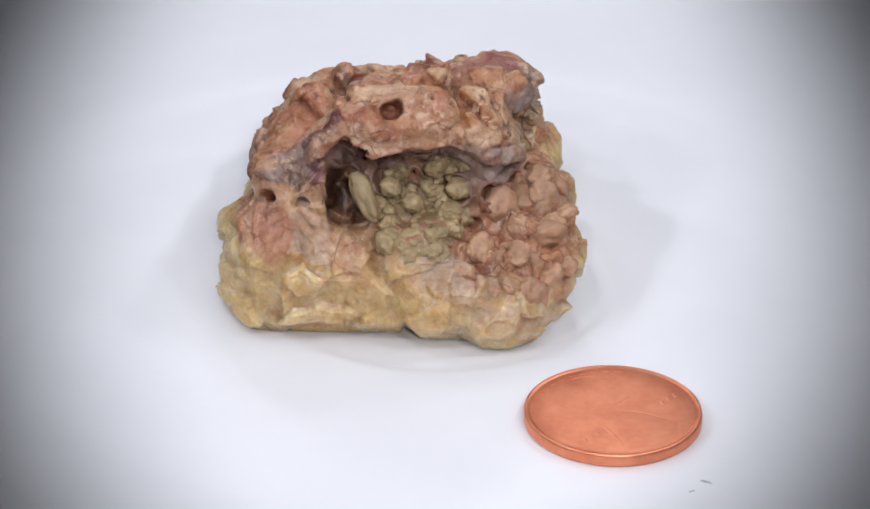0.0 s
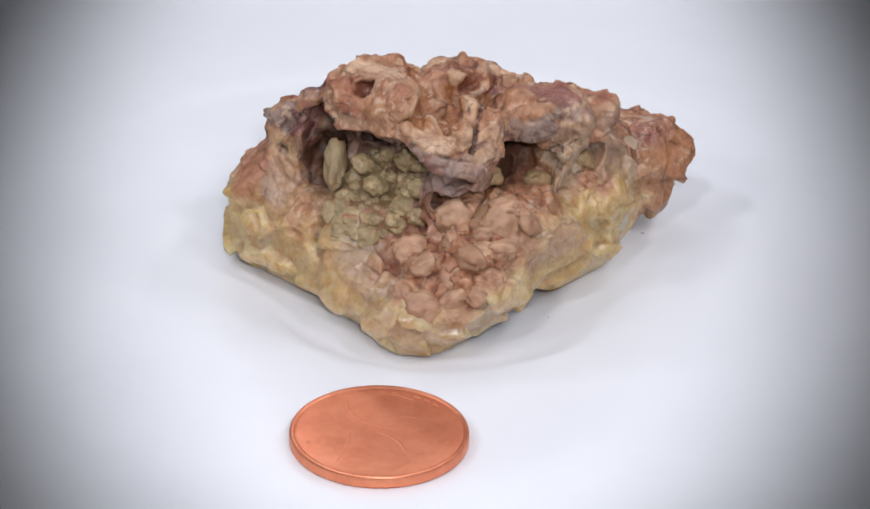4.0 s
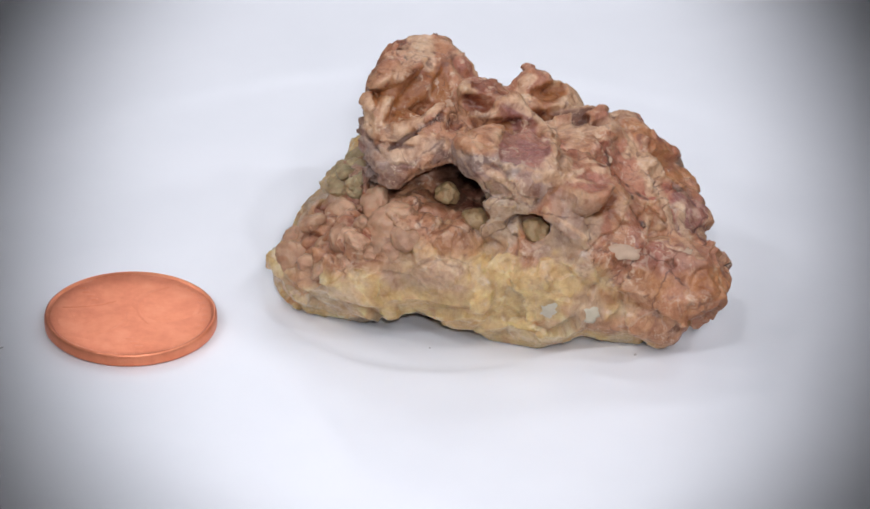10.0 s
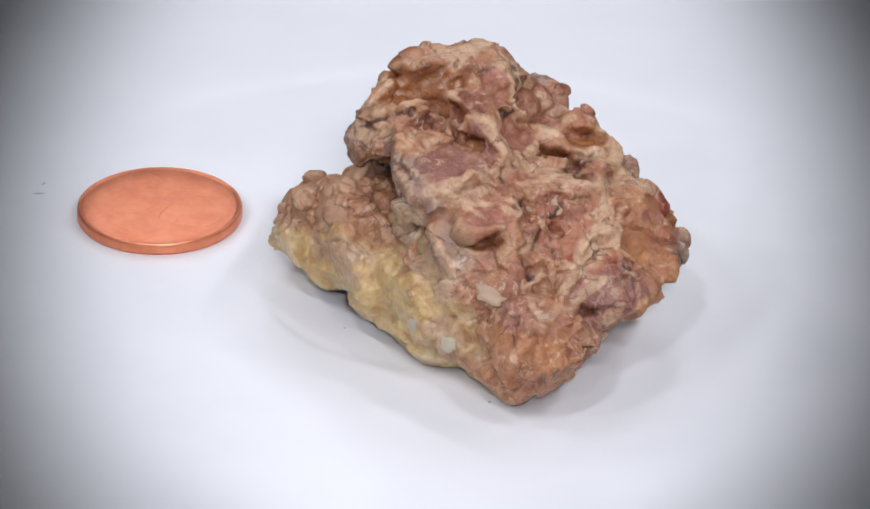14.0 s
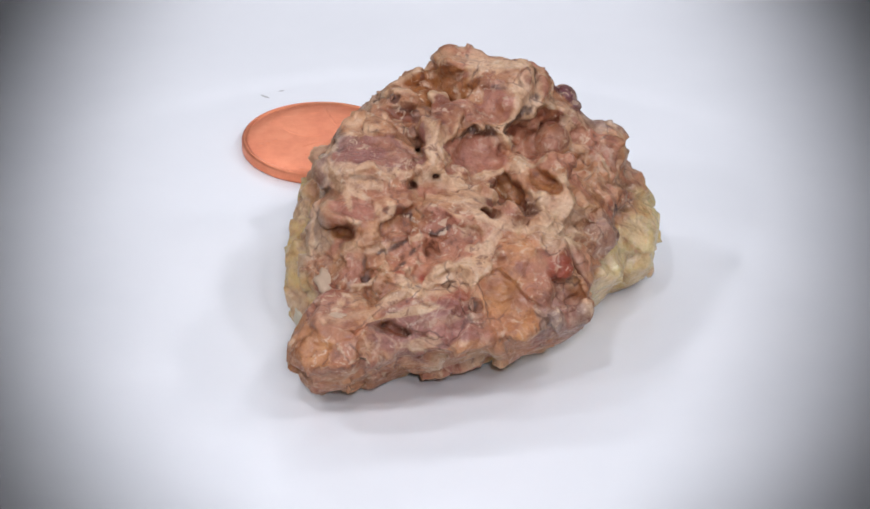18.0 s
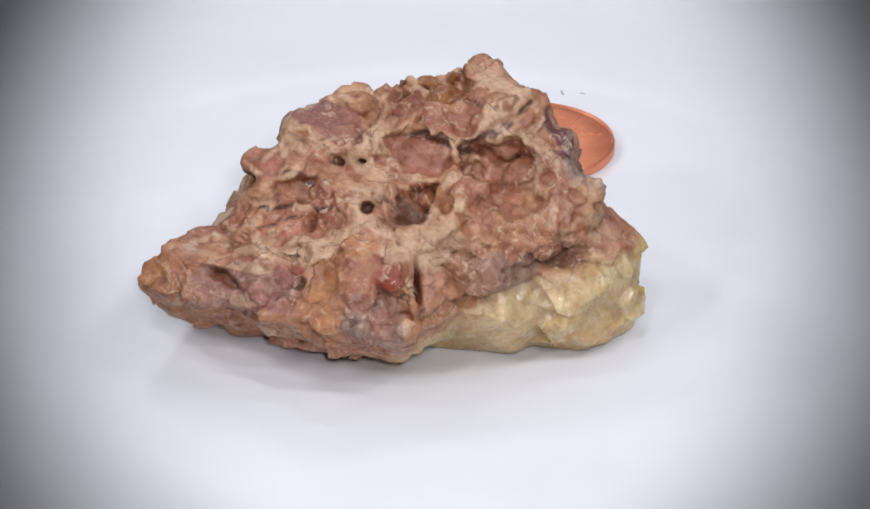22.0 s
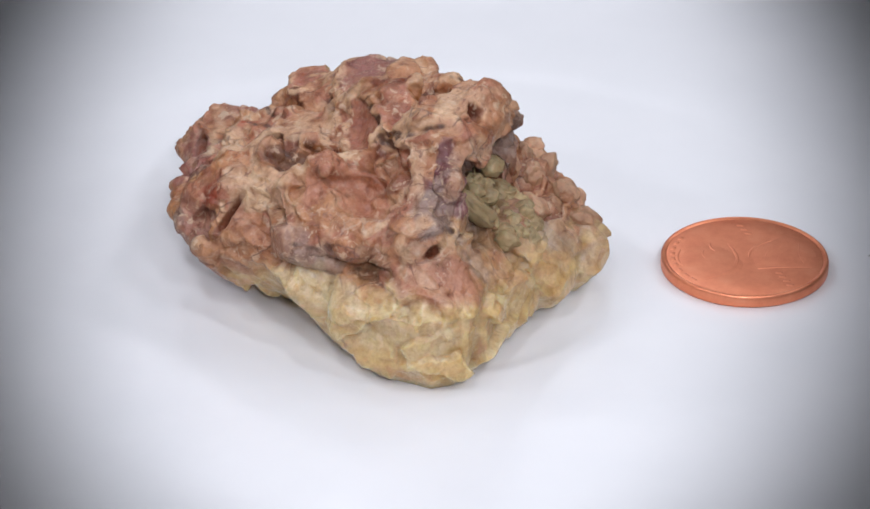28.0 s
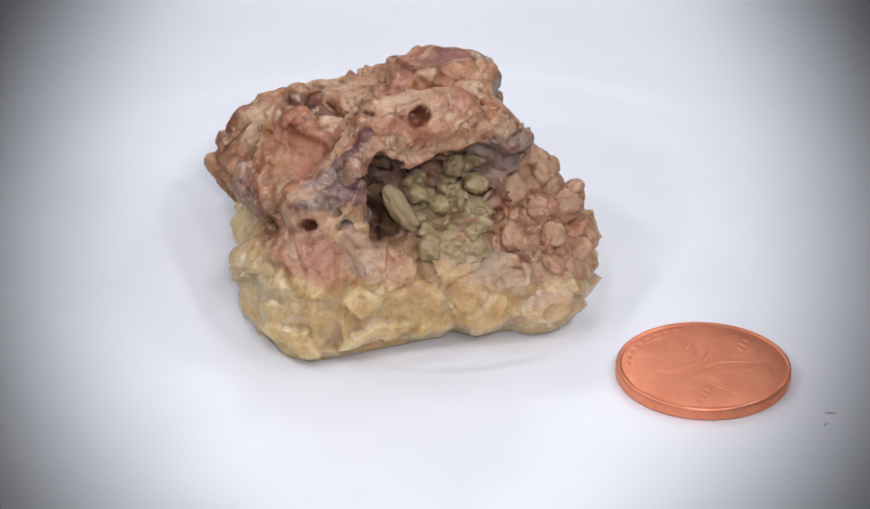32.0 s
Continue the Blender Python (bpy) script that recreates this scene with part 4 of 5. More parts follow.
    groove(-19.2, 0.4, 11.6, -21.4, -5.1, 12.4, 0.35)
    groove(-15.6, -8.0, 17.0, -14.2, -10.1, 14.3, 0.3)
    groove(-14.2, -10.1, 14.3, -11.5, -10.2, 12.3, 0.3)
    groove(-14.7, 4.3, 17.0, -13.7, -0.7, 21.3, 0.22)
    groove(-13.7, -0.7, 21.3, -11.6, -1.7, 22.8, 0.22)
    groove(7.2, 3.4, 22.9, 0.8, 1.5, 22.3, 0.25)
    groove(1.1, 8.3, 22.6, 2.1, 10.8, 22.3, 0.25)
    groove(-1.4, 18.0, 18.0, -7.3, 19.5, 16.3, 0.25)
    groove(0.6, 11.5, 22.2, 0.0, 13.2, 20.9, 0.22)
    groove(-5.1, 5.8, 22.8, -9.2, 1.9, 20.4, 0.25)
    groove(5.0, -2.7, 23.3, 1.0, -0.2, 24.2, 0.25)
    groove(4.1, 2.1, 22.7, 1.2, 1.6, 22.5, 0.22)
    groove(7.6, 15.4, 20.7, 3.6, 15.1, 20.7, 0.22)
    groove(0.5, 24.4, 15.0, -1.5, 20.0, 15.8, 0.25)
    groove(-1.5, 20.0, 15.8, -4.1, 18.3, 17.1, 0.25)
    groove(1.4, 25.6, 12.7, -0.1, 21.8, 15.3, 0.22)
    groove(6.1, -1.3, 22.9, 3.7, 0.2, 24.3, 0.25)
    groove(3.7, 0.2, 24.3, -1.0, -0.8, 24.5, 0.25)
    groove(2.9, -5.0, 24.9, 6.7, -4.0, 21.8, 0.22)
    groove(7.8, 2.3, 20.9, 9.9, 6.9, 22.0, 0.25)
    groove(9.9, 6.9, 22.0, 10.4, 10.3, 20.9, 0.25)
    groove(1.6, -7.2, 25.4, 4.1, -7.2, 22.7, 0.22)
    groove(4.1, -7.2, 22.7, 7.0, -6.1, 21.0, 0.22)
    groove(7.0, -6.1, 21.0, 7.7, -3.0, 20.7, 0.22)
    groove(1.5, -6.2, 25.7, 4.7, -6.3, 23.5, 0.22)
    groove(4.7, -6.3, 23.5, 7.1, -5.5, 21.8, 0.22)
    groove(7.1, -5.5, 21.8, 7.2, -2.4, 21.4, 0.22)
    groove(2.6, -8.0, 23.8, 4.5, -7.6, 21.5, 0.22)
    groove(4.5, -7.6, 21.5, 7.1, -6.7, 20.0, 0.22)
    groove(7.1, -6.7, 20.0, 8.9, -4.5, 19.9, 0.22)
    groove(2.9, -8.0, 23.5, 5.5, -7.5, 20.6, 0.22)
    groove(5.5, -7.5, 20.6, 7.7, -5.2, 20.9, 0.22)
    groove(7.7, -5.2, 20.9, 7.7, -0.9, 20.9, 0.22)
    groove(2.1, -7.7, 21.6, 5.3, -7.6, 19.4, 0.22)
    groove(5.3, -7.6, 19.4, 8.2, -5.8, 19.7, 0.22)
    groove(1.6, -2.5, 14.5, 7.0, -5.9, 16.6, 0.22)
    groove(7.0, -5.9, 16.6, 9.7, -4.0, 18.1, 0.22)
    groove(1.6, -7.9, 21.8, 5.0, -7.7, 21.1, 0.25)
    groove(5.0, -7.7, 21.1, 9.0, -3.7, 19.8, 0.25)
    groove(0.5, -4.9, 18.0, 3.9, -5.9, 18.0, 0.25)
    groove(3.9, -5.9, 18.0, 9.0, -5.1, 18.3, 0.25)
    groove(-8.5, -5.1, 18.9, -5.1, -4.9, 17.9, 0.4)
    groove(-5.1, -4.9, 17.9, -0.6, -4.2, 17.3, 0.4)
    groove(-0.6, -4.2, 17.3, 1.7, -7.0, 19.8, 0.4)
    groove(-15.6, -8.4, 16.4, -13.4, -9.3, 19.4, 0.35)
    groove(-13.4, -9.3, 19.4, -10.1, -6.9, 20.8, 0.35)
    tone(86, -14.9, 18.0, 17.0, 2.6, 1.1, -10, "chalk", 0.7)
    groove(-3.1, 9.3, 21.7, -4.9, 5.7, 22.4, 0.28)
    groove(-4.9, 5.7, 22.4, -8.2, 1.8, 20.6, 0.28)
    groove(8.0, -3.5, 20.3, 4.7, 1.5, 23.5, 0.26)
    groove(-4.9, 0.6, 25.0, -6.8, -0.2, 25.2, 0.26)
    groove(-6.8, -0.2, 25.2, -8.3, 0.4, 25.2, 0.26)
    groove(2.9, 23.0, 15.6, -0.7, 20.2, 16.6, 0.25)
    groove(-0.7, 20.2, 16.6, -4.3, 18.2, 17.4, 0.25)
    groove(3.5, 24.3, 13.0, 4.1, 22.9, 15.6, 0.25)
    tone(86, -2.5, 28.9, 10.2, 6.1, 2.4, 10, "mauve", 0.6)
    tone(86, -0.9, 27.6, 11.5, 3.7, 0.4, 15, "chalk", 0.85)
    tone(86, -3.7, 29.5, 9.2, 1.8, 0.7, 20, "chalk", 0.8)
    groove(1.4, 31.1, 11.4, -0.8, 29.4, 10.6, 0.26)
    groove(-10.1, 0.6, 22.9, -10.9, -1.3, 24.1, 0.35)
    groove(-10.9, -1.3, 24.1, -10.8, -3.4, 25.1, 0.35)
    groove(-0.9, 25.3, 14.5, -2.4, 22.0, 15.6, 0.28)
    groove(-2.4, 22.0, 15.6, -3.9, 18.8, 16.7, 0.28)
    groove(-20.9, 6.8, 13.3, -20.8, 5.3, 11.2, 0.3)
    groove(-20.8, 5.3, 11.2, -19.9, 1.9, 11.5, 0.3)
    tone(147, -11.3, 11.4, 18.3, 1.5, 2.6, 5, "brown", 0.6)
    groove(7.4, -3.9, 13.7, 2.5, -1.7, 13.8, 0.4)
    tone(26, 10.2, 10.5, 21.0, 2.1, 1.8, 0, "lavender", 0.8)
    tone(26, 10.7, 17.6, 15.6, 1.8, 2.4, 0, "grey", 0.5)
    groove(-10.9, 0.4, 23.1, -10.0, -5.1, 25.6, 0.28)
    groove(-19.7, 1.1, 15.1, -20.0, -4.0, 13.8, 0.3)
    groove(-20.0, -4.0, 13.8, -21.3, -6.0, 12.4, 0.3)
    tone(221, -15.9, -6.5, 19.1, 1.2, 3.8, -25, "lavender", 0.6)
    tone(221, -16.5, 14.6, 14.9, 1.5, 1.5, 0, "chalk", 0.7)
    tone(221, -17.3, 18.7, 15.3, 1.0, 0.9, 0, "red", 0.7)
    # shade of the crevice, painted brown
    tone(221, -19.9, -1.5, 11.2, 2.1, 0.6, -15, "brown", 0.7)
    tone(5, 12.2, 20.1, 6.3, 2.3, 1.6, -20, "chalk", 0.7)
    tone(36, 11.6, 20.6, 6.5, 1.8, 2.4, 10, "chalk", 0.6)
    tone(26, 12.0, 20.1, 6.5, 2.2, 2.1, -20, "chalk", 0.6)
    tone(5, 11.4, 10.5, 17.0, 2.4, 4.0, 0, "milk", 0.9)
    tone(5, 10.4, 7.0, 21.2, 5.8, 1.2, 0, "lavender", 0.9)
    tone(-27, 8.3, -2.3, 19.9, 3.5, 1.4, 20, "lavender", 0.6)
    tone(236, 3.1, 17.0, 19.4, 4.2, 1.2, 10, "pinkish", 0.5)
    tone(179, 1.2, -13.7, 9.0, 2.0, 2.4, 0, "milk", 0.7)
    tone(179, -21.6, 6.6, 8.3, 5.4, 2.4, 0, "pale", 0.8)
    tone(179, -23.2, -6.4, 7.2, 6.0, 3.0, 0, "pale", 0.7)


carve_features()
lump(-12.3, -2.3, 17.2, 2.4, 2.8, 3.0)

# hair-thin leftovers break away
for trim in (np.maximum, np.minimum):
    for axis in range(3):
        moved = np.moveaxis(field, axis, 0)
        grown = moved.copy()
        trim(grown[1:], moved[:-1], out=grown[1:])
        trim(grown[:-1], moved[1:], out=grown[:-1])
        field = np.moveaxis(grown, 0, axis)
field = np.ascontiguousarray(field)
verts, faces = surface(field, LOW, CELL)


def one_piece(v, f):
    """Keeps the largest connected piece and takes the grid's steps out of it."""
    label = np.arange(len(v))
    while True:
        low = label[f].min(1)
        new_label = label.copy()
        for k in range(4):
            np.minimum.at(new_label, f[:, k], low)
        new_label = new_label[new_label]
        new_label = new_label[new_label]
        if (new_label == label).all():
            break
        label = new_label
    names, count = np.unique(label, return_counts=True)
    keep = label == names[count.argmax()]
    index = np.cumsum(keep) - 1
    f = index[f[keep[f[:, 0]]]]
    v = v[keep]
    for strength in (0.5, -0.3, 0.4):
        total, times = np.zeros_like(v), np.zeros(len(v))
        for a, b in ((0, 1), (1, 2), (2, 3), (3, 0)):
            np.add.at(total, f[:, a], v[f[:, b]])
            np.add.at(times, f[:, a], 1)
        v = v + strength * (total / np.maximum(times, 1)[:, None] - v)
    return v, f


verts, faces = one_piece(verts, faces)


def normals_of(v, f):
    n = np.cross(v[f[:, 2]] - v[f[:, 0]], v[f[:, 3]] - v[f[:, 1]])
    out = np.zeros_like(v)
    for k in range(4):
        np.add.at(out, f[:, k], n)
    return out / np.maximum(np.linalg.norm(out, axis=1, keepdims=True), 1e-9)


def region(p, x, y, z, rx, ry, rz, soft=0.35, warp=None):
    d = np.sqrt(((p[:, 0] - x) / rx) ** 2 + ((p[:, 1] - y) / ry) ** 2 + ((p[:, 2] - z) / rz) ** 2)
    if warp is not None:
        d = d + 0.35 * warp
    return 1 - step(1 - soft, 1 + soft, d)


# base colours of the minerals, and the darks that stand for shade in holes and caves
TONE = {"tan": (0.414, 0.191, 0.093), "pinkish": (0.385, 0.155, 0.077), "cream": (0.589, 0.378, 0.234), "mauve": (0.265, 0.103, 0.080), "rose": (0.364, 0.139, 0.089),
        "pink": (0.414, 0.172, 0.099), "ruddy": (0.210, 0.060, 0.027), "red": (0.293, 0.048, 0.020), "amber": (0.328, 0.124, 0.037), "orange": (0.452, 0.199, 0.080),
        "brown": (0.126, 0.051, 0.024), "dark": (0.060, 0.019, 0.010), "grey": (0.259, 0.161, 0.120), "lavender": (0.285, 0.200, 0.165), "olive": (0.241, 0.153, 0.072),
        "honey": (0.56, 0.385, 0.172), "pale": (0.60, 0.455, 0.26), "milk": (0.47, 0.325, 0.21), "chalk": (0.517, 0.342, 0.211), "purple": (0.159, 0.052, 0.062),
        "deep_shade": (0.058, 0.022, 0.011), "buff": (0.442, 0.219, 0.113)}
TONE = {key: np.array(value) for key, value in TONE.items()}


def dress_rock(v, f):
    """Chips and folds the skin, and gives each place its mineral: colour, with shade painted into the hollows, and
    clearness, veining.
    """
    n = normals_of(v, f)
    wob = fractal(v, 5.0, 11)
    warp = fractal(v, 4.0, 31, 3)
    warp2 = fractal(v, 1.6, 35, 3)
    honey = np.maximum.reduce([
        1 - step(6.0, 9.0, v[:, 2] + 1.5 * warp + 0.35 * np.maximum(v[:, 1] - 8, 0) - 0.12 * np.abs(v[:, 0] - 2)),
        0.8 * region(v, -1, -15, 8, 13, 5.0, 3.4, 0.4, warp), 0.7 * region(v, 12, 4, 9.5, 4, 9, 3.0, 0.4, warp),
        0.5 * region(v, -15, -11, 12, 5, 4, 4.5, 0.5, warp),
        region(v, -21, -7, 4, 9, 10, 8.5, 0.2, warp), region(v, 13, 12, 6, 6, 13, 5, 0.3, warp)])
    honey = honey * (1 - region(v, -8, 26, 6, 14, 9, 12, 0.3, warp))
    slope = region(v, 9, -8.5, 10.5, 6.5, 8.5, 4.5, 0.25, warp)
    honey = honey * (1 - 0.8 * slope)
    # the grey lining under the wavy lip, and where shade is painted inside the caves
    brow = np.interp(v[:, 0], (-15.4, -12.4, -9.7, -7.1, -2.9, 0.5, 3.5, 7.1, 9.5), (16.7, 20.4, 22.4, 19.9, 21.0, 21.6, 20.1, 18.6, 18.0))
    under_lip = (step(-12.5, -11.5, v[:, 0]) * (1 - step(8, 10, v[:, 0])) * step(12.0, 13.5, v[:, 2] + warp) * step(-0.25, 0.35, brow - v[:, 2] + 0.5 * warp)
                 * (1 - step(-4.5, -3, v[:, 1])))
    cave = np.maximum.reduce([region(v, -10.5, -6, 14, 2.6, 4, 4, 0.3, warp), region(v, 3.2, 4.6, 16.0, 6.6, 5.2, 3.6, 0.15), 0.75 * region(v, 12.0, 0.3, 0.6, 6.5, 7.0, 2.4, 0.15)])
    # minerals of the crust in soft clouds
    a, b, c = fractal(v, 7.0, 201, 3), fractal(v + 30, 3.2, 211, 3), fractal(v + 60, 1.5, 221, 2)
    east = np.clip(step(-1, 7, v[:, 0] - 0.35 * v[:, 1] + 2 * warp), 0, 1)
    stone_colour = np.outer(np.ones(len(v)), TONE["tan"])

    def lay(weight, name):
        nonlocal stone_colour
        w = np.clip(weight, 0, 1)[:, None]
        stone_colour = stone_colour * (1 - w) + TONE[name] * w

    lay(0.8 * step(-0.1, 0.5, a) * (1 - 0.8 * east), "pinkish")
    lay(0.7 * step(0.15, 0.6, b) * (1 - east), "rose")
    lay(0.6 * step(0.25, 0.6, -b), "buff")
    lay(0.85 * east * step(-0.7, 0.0, b), "buff")
    lay(0.55 * step(0.35, 0.7, c), "cream")
    lay(0.5 * step(0.4, 0.7, -c) * step(-0.2, 0.4, a), "mauve")
    lay(0.9 * honey, "honey")
    lay(0.7 * honey * step(-0.1, 0.5, b), "pale")
    lay(0.45 * honey * step(0.35, 0.7, c), "orange")
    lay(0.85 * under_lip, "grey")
    # darker blotches put the lip's shade into its grey lining
    lay(0.5 * under_lip * step(0.0, 0.5, b), "deep_shade")
    clear = honey.copy()
    sculpted, lipped, crease_shade = np.zeros(len(v)), np.zeros(len(v)), np.zeros(len(v))
    for place, axes, size, colour, strength in TONES:
        d = (np.abs((v - place) @ axes.T / size) ** 2.4).sum(1) ** (1 / 2.4) + 0.28 * warp + 0.16 * warp2
        w = strength * (1 - step(0.82, 1.12, d))
        lay(w, colour)
        clear = np.maximum(clear, w * {"milk": 0.5, "pale": 0.9, "honey": 0.9, "orange": 0.45}.get(colour, 0)) if colour in ("milk", "pale", "honey", "orange") else clear * (1 - w)
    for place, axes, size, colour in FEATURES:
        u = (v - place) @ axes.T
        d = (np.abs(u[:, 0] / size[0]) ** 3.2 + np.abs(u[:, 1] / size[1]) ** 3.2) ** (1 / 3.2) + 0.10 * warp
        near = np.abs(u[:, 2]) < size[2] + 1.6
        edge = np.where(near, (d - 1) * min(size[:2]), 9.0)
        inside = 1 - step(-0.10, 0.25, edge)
        # dark fills are painted shade of the holes, brown ones partly so
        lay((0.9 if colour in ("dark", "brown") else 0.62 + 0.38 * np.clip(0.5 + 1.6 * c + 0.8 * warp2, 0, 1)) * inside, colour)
        clear = clear * (1 - inside)
        sculpted = np.maximum(sculpted, 1 - step(0.0, 0.5, edge))
        if min(size[:2]) > 0.9:
            lipped = np.maximum(lipped, step(0.0, 0.2, edge) * (1 - step(0.40, 0.75, edge)))
        # undercut shade, painted along the inner edge of deep pockets
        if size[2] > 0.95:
            crease_shade = np.maximum(crease_shade, step(-0.5, -0.2, edge) * (1 - step(-0.1, 0.15, edge)) * (0.2 + 0.8 * step(-0.2, 0.3, warp)))
    lipped = lipped * (1 - sculpted) * (0.15 + 0.85 * step(-0.25, 0.25, lattice(v, 2.2, 33)))
    rib = np.zeros(len(v))
    for p, q, r in RIBS:
        rib = np.maximum(rib, 1 - step(0.9 * r, 1.35 * r, along(v, p, q) + 0.25 * warp))
    split = np.zeros(len(v))
    for p, q, r in CRACKS:
        split = np.maximum(split, (0.9 if r > 0.23 else 0.4) * (1 - step(0.6 * r, 1.5 * r, along(v, p, q) + 0.18 * warp2)))
    # pocket-edge shade laid on as ruddy and dark colour
    lay(0.8 * crease_shade * (1 - rib), "ruddy")
    lay(0.4 * crease_shade * (1 - rib) * step(0.1, 0.5, warp2), "dark")
    lay(0.75 * lipped, "cream")
    lay(0.85 * rib * (0.5 + 0.5 * step(-0.3, 0.3, lattice(v, 3.0, 37))), "cream")
    f1, f2, who5, _ = cells(v + 0.30 * np.stack([warp, warp2, wob], 1) + 15, 2.7, 19)
    joint = slope * (1 - step(0.06, 0.34, f2 - f1))
    lay(0.5 * slope, "buff")
    lay(0.30 * slope * step(0.5, 0.8, who5), "rose")
    lay(0.85 * joint, "ruddy")
    # cracks filled dark; under the lip this colour stands for its shade
    lay(split, "dark")
    # shade of the caves and of the gap below the base, as colour
    lay(0.95 * cave, "deep_shade")
    # chipped faces of several sizes
    bent = np.stack([fractal(v, 4.0, 51, 3), fractal(v, 4.0, 61, 3), fractal(v, 4.0, 81, 3)], 1)
    _, _, _, lean = cells((v + 0.7 * bent) * (1, 1, 1.2), 6.0, 7)
    e1, e2, who2, lean2 = cells(v + 0.5 * bent + 40, 2.7, 8)
    _, _, _, lean3 = cells(v + 0.25 * bent + 90, 1.2, 9)
    crust = (1 - honey) * (1 - under_lip)
    fold2 = 1 - np.abs(fractal(v + 9, 2.4, 151, 2)) * 1.5
    fold3 = 1 - np.abs(fractal(v + 5, 1.1, 161, 2)) * 1.5
    calm = 1 - 0.8 * np.clip(sculpted + rib, 0, 1)
    move = 0.10 * wob + 0.02 * fractal(v, 1.0, 71, 3)
    move += crust * calm * (0.50 * np.clip(lean, -1.4, 1.4) + 0.30 * np.clip(lean2, -0.9, 0.9) + 0.15 * lean3 + 0.06 * (fold2 - 0.62))
    move += crust * 0.14 * lipped + crust * sculpted * (0.06 * (fold3 - 0.6) + 0.18 * lean3)
    move += honey * (0.50 * np.clip(lean, -1.3, 1.3) + 0.22 * np.clip(lean2, -0.9, 0.9) + 0.08 * (fold2 - 0.62) + 0.06 * (fold3 - 0.6))
    move += np.clip(1 - crust - honey, 0, 1) * (0.10 * (1.2 - e1) + 0.22 * (fold2 - 0.62) + 0.10 * (fold3 - 0.6))
    edges = crust * calm * (1 - step(0.03, 0.22, e2 - e1)) * step(-0.1, 0.3, lattice(v, 4.0, 41))
    lay(0.35 * edges, "cream")
    lay(0.30 * calm * crust * step(0.6, 0.9, who2), "rose")
    move -= 0.75 * under_lip
    move += slope * (0.75 * np.clip(1 - (f1 / 1.5) ** 2, -0.4, 1) - 0.35 * joint)
    move *= step(-0.5, 2.0, v[:, 2]) * (1 - 0.7 * cave)
    v = v + n * move[:, None]
    v[:, 2] = np.maximum(v[:, 2], 0.0)
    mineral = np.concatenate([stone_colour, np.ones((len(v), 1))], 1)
    nature = np.stack([np.clip(clear, 0, 1), crust * (1 - 0.6 * sculpted) * (1 - cave), crust * (1 - cave) * (1 - 0.7 * np.clip(clear, 0, 1)) * (0.25 + 0.75 * step(-0.3, 0.4, fractal(v, 3.0, 91, 2))), np.ones(len(v))], 1)
    return v, mineral, nature


verts, mineral, nature = dress_rock(verts, faces)
ROCK_BASE = np.array((-4.0, 5.0, 0.0))
rock = new("rock")
tagged(rock, "pink and honey-coloured agate rock with a knobbly hollow side", "rock")
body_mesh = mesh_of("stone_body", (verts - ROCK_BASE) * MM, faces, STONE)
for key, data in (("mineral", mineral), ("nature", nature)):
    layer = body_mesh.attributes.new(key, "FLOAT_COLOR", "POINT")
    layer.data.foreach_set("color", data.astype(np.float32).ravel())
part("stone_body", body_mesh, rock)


# ---- nodules on the slope of the hollow ----
def knob_mesh(seed, mat, stretch=(1, 1, 0.85), rough=1.0, blunt=1.0):
    bm = bmesh.new()
    bmesh.ops.create_icosphere(bm, subdivisions=4, radius=1.0)
    for vert in bm.verts:
        vert.co.z = math.copysign(abs(vert.co.z) ** blunt, vert.co.z)
    p = np.array([vert.co for vert in bm.verts])
    d = 1 + rough * (0.24 * lattice(p, 0.9, seed) + 0.10 * lattice(p, 0.45, seed + 5) + 0.10 * lattice(p, 0.22, seed + 7))
    for vert, s in zip(bm.verts, d):
        vert.co = Vector([vert.co[k] * s * stretch[k] * MM for k in range(3)])
    me = bpy.data.meshes.new("nodule")
    bm.to_mesh(me)
    bm.free()
    me.materials.append(mat)
    me.polygons.foreach_set("use_smooth", [True] * len(me.polygons))
    return me


HONEYS = [knob_mesh(500 + 9 * k, HONEY_SKIN) for k in range(2)]
KNOBS = [knob_mesh(100 + 9 * k, NODULE) for k in range(5)]
OLIVES = [knob_mesh(300 + 9 * k, OLIVE, (1, 1, 0.85), 1.15) for k in range(4)]


def knob(x, y, z, r, meshes=KNOBS, name="nodule", scale=(1, 1, 1), turn=None):
    ob = part(name, rng.choice(meshes), rock)
    spin = Euler(turn if turn else (rng.uniform(-0.5, 0.5), rng.uniform(-0.5, 0.5), rng.uniform(0, 6)))
    ob.matrix_basis = Matrix.LocRotScale(Vector((x, y, z)) * MM - Vector(ROCK_BASE * MM), spin, Vector(scale) * r)
    return ob


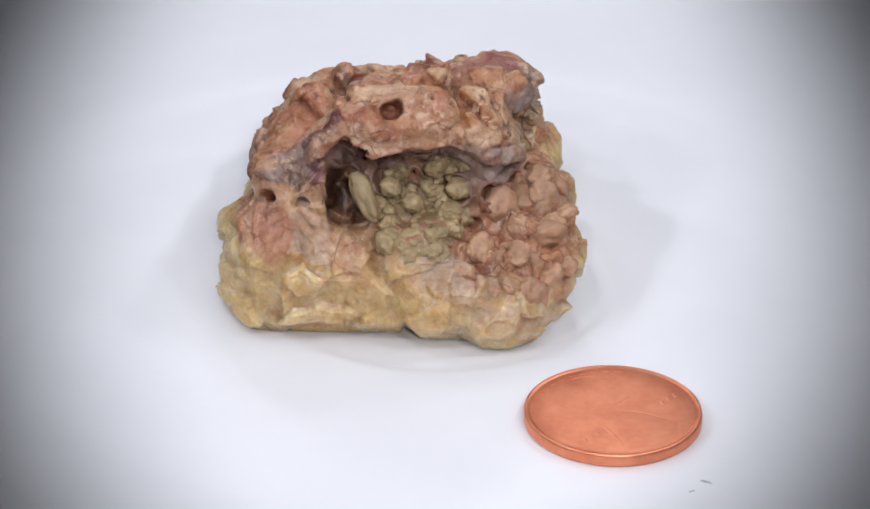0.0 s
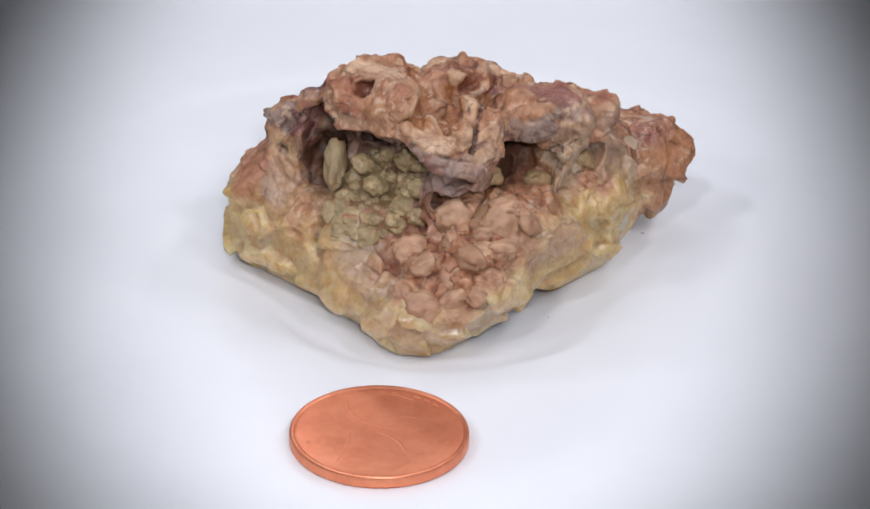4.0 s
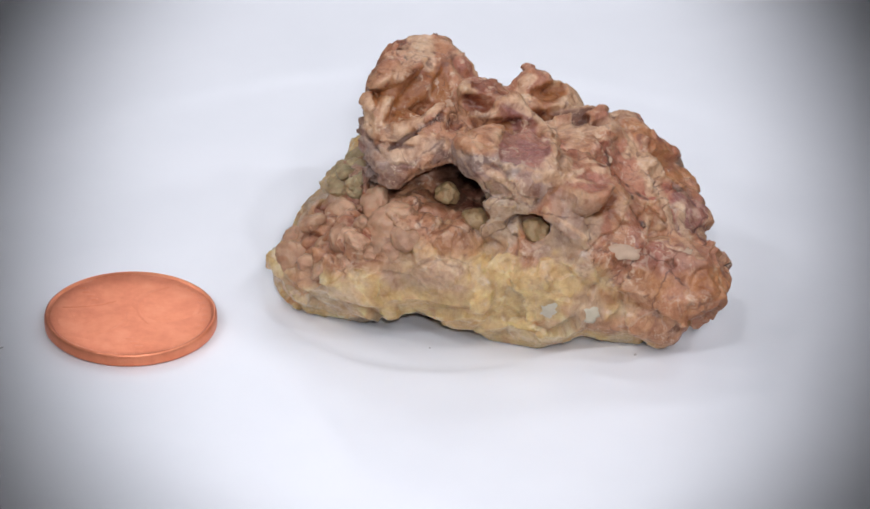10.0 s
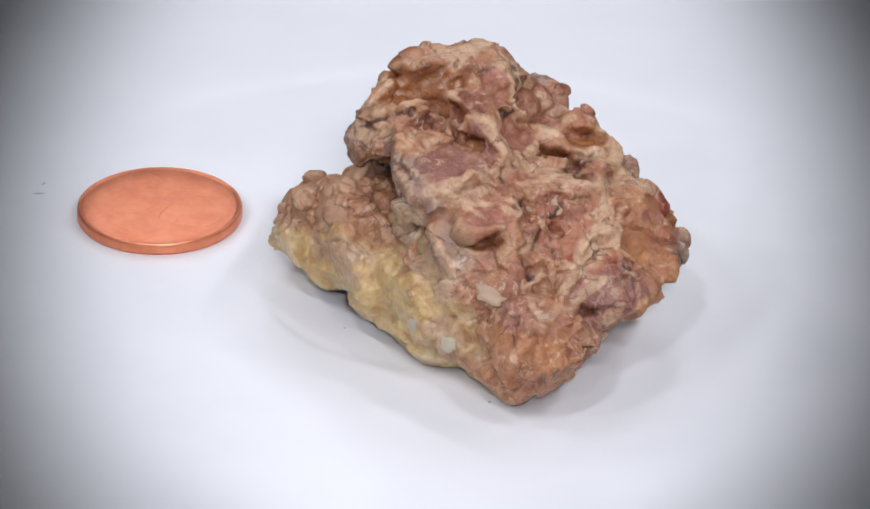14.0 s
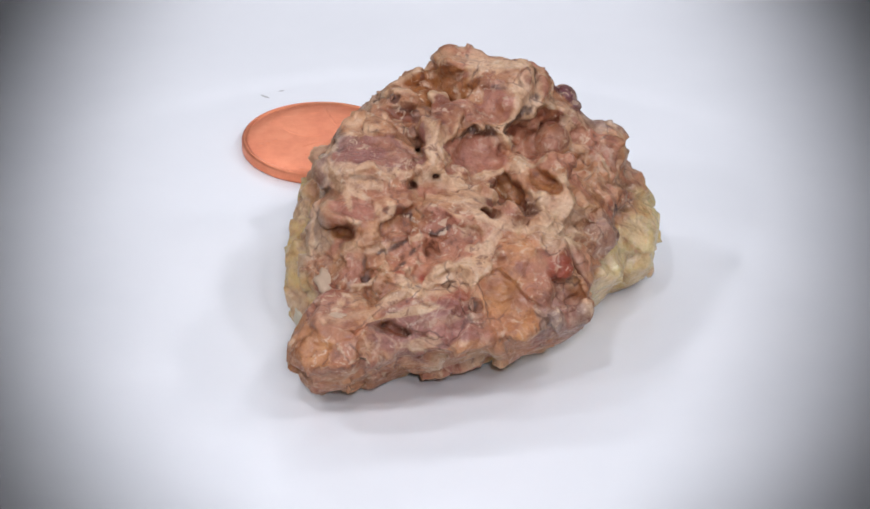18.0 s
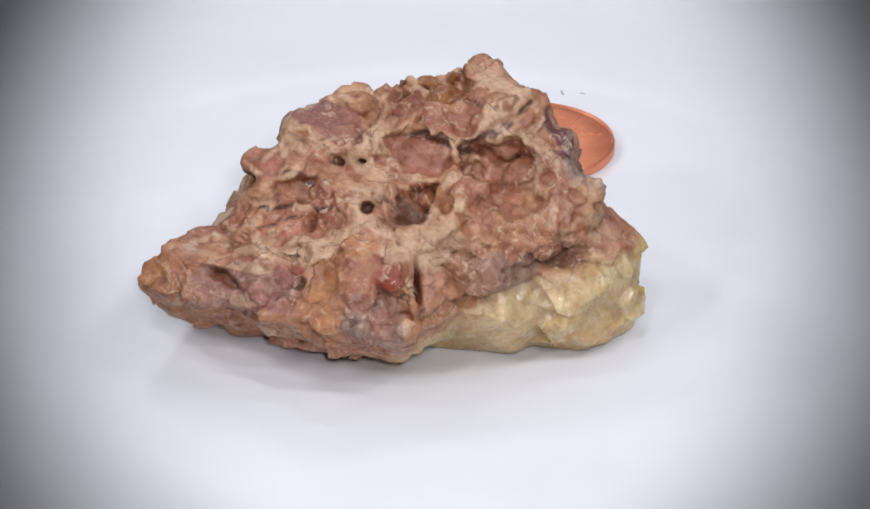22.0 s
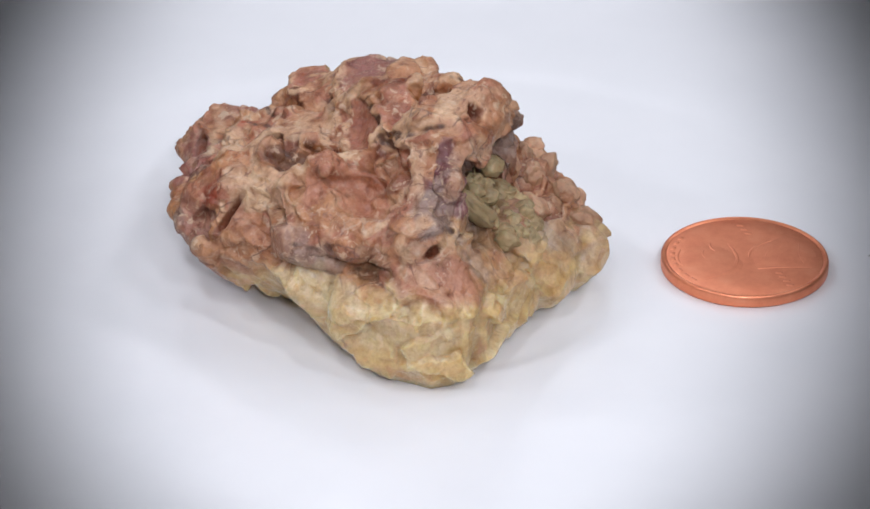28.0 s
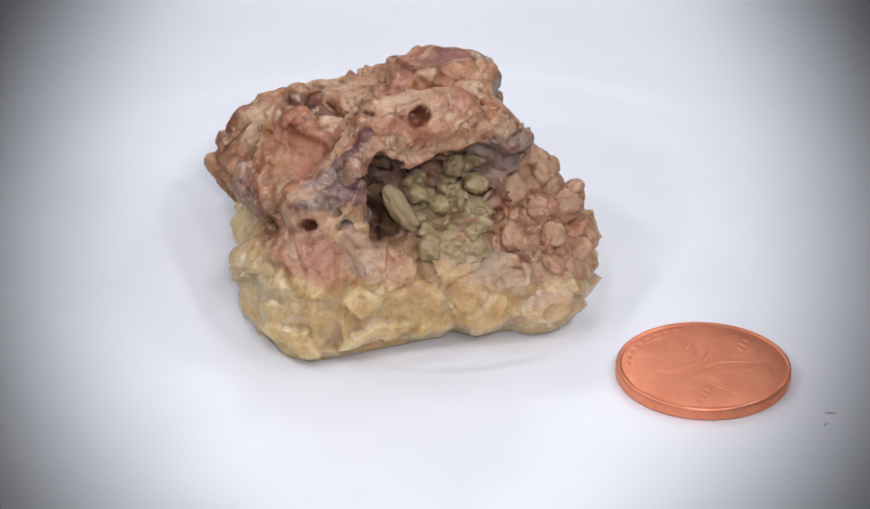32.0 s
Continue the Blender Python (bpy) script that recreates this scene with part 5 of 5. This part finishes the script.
def scatter(inside_of, gap, meshes, sink, least, most, limit=99, name="nodule"):
    pool = np.argwhere(inside_of).ravel()
    np.random.RandomState(4).shuffle(pool)
    n = normals_of(verts, faces)
    taken = []
    for k in pool:
        r = rng.uniform(least, most)
        p = verts[k]
        if len(taken) < limit and all(np.linalg.norm(p - o) > gap * (r + s) for o, s in taken):
            taken.append((p, r))
            knob(*(p - n[k] * r * sink), r, meshes, name, (rng.uniform(0.85, 1.25), rng.uniform(0.85, 1.15), rng.uniform(0.8, 1.1)))


slope_n = normals_of(verts, faces)
vx, vy, vz = verts.T


def cobble(x, y, z, r):
    """A flat-topped nodule half sunk into the skin."""
    k = int(np.argmin(((verts - (x, y, z)) ** 2).sum(1)))
    n = Vector(slope_n[k])
    p = Vector(verts[k]) - n * (0.30 * r)
    ob = knob(*p, r, KNOBS, "nodule", (rng.uniform(0.92, 1.2), rng.uniform(0.88, 1.08), 0.8))
    ob.rotation_mode = "QUATERNION"
    ob.rotation_quaternion = n.to_track_quat("Z", "Y")


cobble(8.5, -14.0, 8.1, 1.38)
cobble(10.8, -14.2, 6.9, 1.88)
cobble(12.1, -11.2, 7.6, 1.50)
cobble(14.3, -9.6, 7.9, 1.38)
cobble(10.4, -10.2, 9.1, 1.62)
cobble(11.8, -8.2, 10.2, 2.12)
cobble(8.8, -8.0, 11.5, 1.50)
cobble(7.7, -5.6, 13.0, 2.25)
cobble(10.0, -2.8, 13.1, 2.12)
cobble(13.1, -3.1, 11.7, 1.62)
cobble(13.0, -6.8, 11.9, 1.38)
cobble(14.0, -6.4, 9.7, 1.38)
cobble(8.7, -12.0, 10.7, 1.38)
cobble(5.3, -10.1, 10.1, 1.62)
cobble(10.8, -1.2, 14.9, 1.62)
cobble(12.3, -2.2, 13.6, 2.25)
cobble(14.2, -5.2, 12.4, 1.25)
cobble(14.0, -1.4, 11.5, 1.38)
cobble(13.4, 0.6, 12.9, 1.50)
cobble(14.2, -3.8, 10.4, 0.94)
cobble(7.3, -11.5, 9.7, 1.12)
cobble(11.8, -5.7, 12.6, 1.12)
cobble(6.3, -14.1, 7.0, 1.00)
for x, y, z, r in ((8.8, 6.8, 13.6, 1.6), (5.6, 2.6, 14.6, 1.3), (9.4, 13.6, 13.8, 1.5)):
    knob(x, y, z, r, HONEYS)
# olive crust lumps at the back of the hollow and on its sill
lie = Vector((-3.1, 2.9, 4.7)).to_track_quat("Z", "Y").to_euler()
knob(-7.9, -8.2, 15.3, 1.15, [knob_mesh(777, OLIVE, (1, 1, 1), 1.2, 0.7)], "finger", (1.2, 1.0, 2.6), tuple(lie))
knob(-2.8, -7.0, 14.0, 1.5, OLIVES, "crust_lump")
knob(-5.2, -6.6, 15.6, 1.3, OLIVES, "crust_lump")
scatter((vx > -6) & (vx < 3.5) & (vy < -4) & (vz > 10.8) & (vz < 17.6) & (slope_n[:, 1] < -0.1), 0.40, OLIVES, 0.62, 0.7, 1.6, 64, "crust_lump")


# ---- pale flakes and chalky spots ----
def flake(x, y, z, length, width, mat, thick=0.5, label=""):
    n = normals_of(verts, faces)
    k = int(np.argmin(((verts - (x, y, z)) ** 2).sum(1)))
    count, ring = 22, []
    for h, s in ((-0.8, 1.0), (0.0, 0.90), (0.12, 0.55)):
        for j in range(count):
            a = 2 * math.pi * j / count
            w = 1 + 0.30 * math.sin(3 * a + x) * math.sin(2 * a + y) + 0.10 * math.sin(7 * a + 2 * y)
            ring.append((math.cos(a) * length / 2 * w * s * MM, math.sin(a) * width / 2 * w * s * MM, h * thick * MM))
    quads = [(b * count + j, b * count + (j + 1) % count, (b + 1) * count + (j + 1) % count, (b + 1) * count + j) for b in (0, 1) for j in range(count)]
    me = mesh_of("flake", ring, quads + [tuple(2 * count + j for j in range(count))], mat)
    turn = Vector(n[k]).to_track_quat("Z", "Y").to_matrix().to_4x4()
    m = Matrix.Translation(Vector(verts[k] - ROCK_BASE) * MM) @ turn @ pose(0, 0, 0, 0, 0, 40 * x)
    part("flake", me, rock, m, label)


flake(8.1, 23.8, 12.8, 3.6, 2.2, PALE, 0.5, "pale buff flake")
flake(6.0, 29.8, 10.8, 2.6, 1.2, PALE, 0.4, "pale buff flake")
flake(12.5, 16.2, 6.6, 2.6, 3.2, CHALK, 0.7, "chalky white patch")
flake(11.5, 20.6, 5.8, 2.0, 2.4, CHALK, 0.6, "chalky white patch")


# ---- everything that turns ----
def turning(thing, x, y):
    rows = []
    for k in range(129):
        a = radians(-TURN * k / 4)
        c, s = math.cos(a), math.sin(a)
        rows.append((k / 4, pose((x * c - y * s) * MM, (x * s + y * c) * MM, 0, 0, 0, -TURN * k / 4)))
    walk(thing, rows)


def motions():
    turning(plate, 0, 0)
    turning(coin, 19.07, -29.69)
    turning(rock, ROCK_BASE[0], ROCK_BASE[1])


motions()
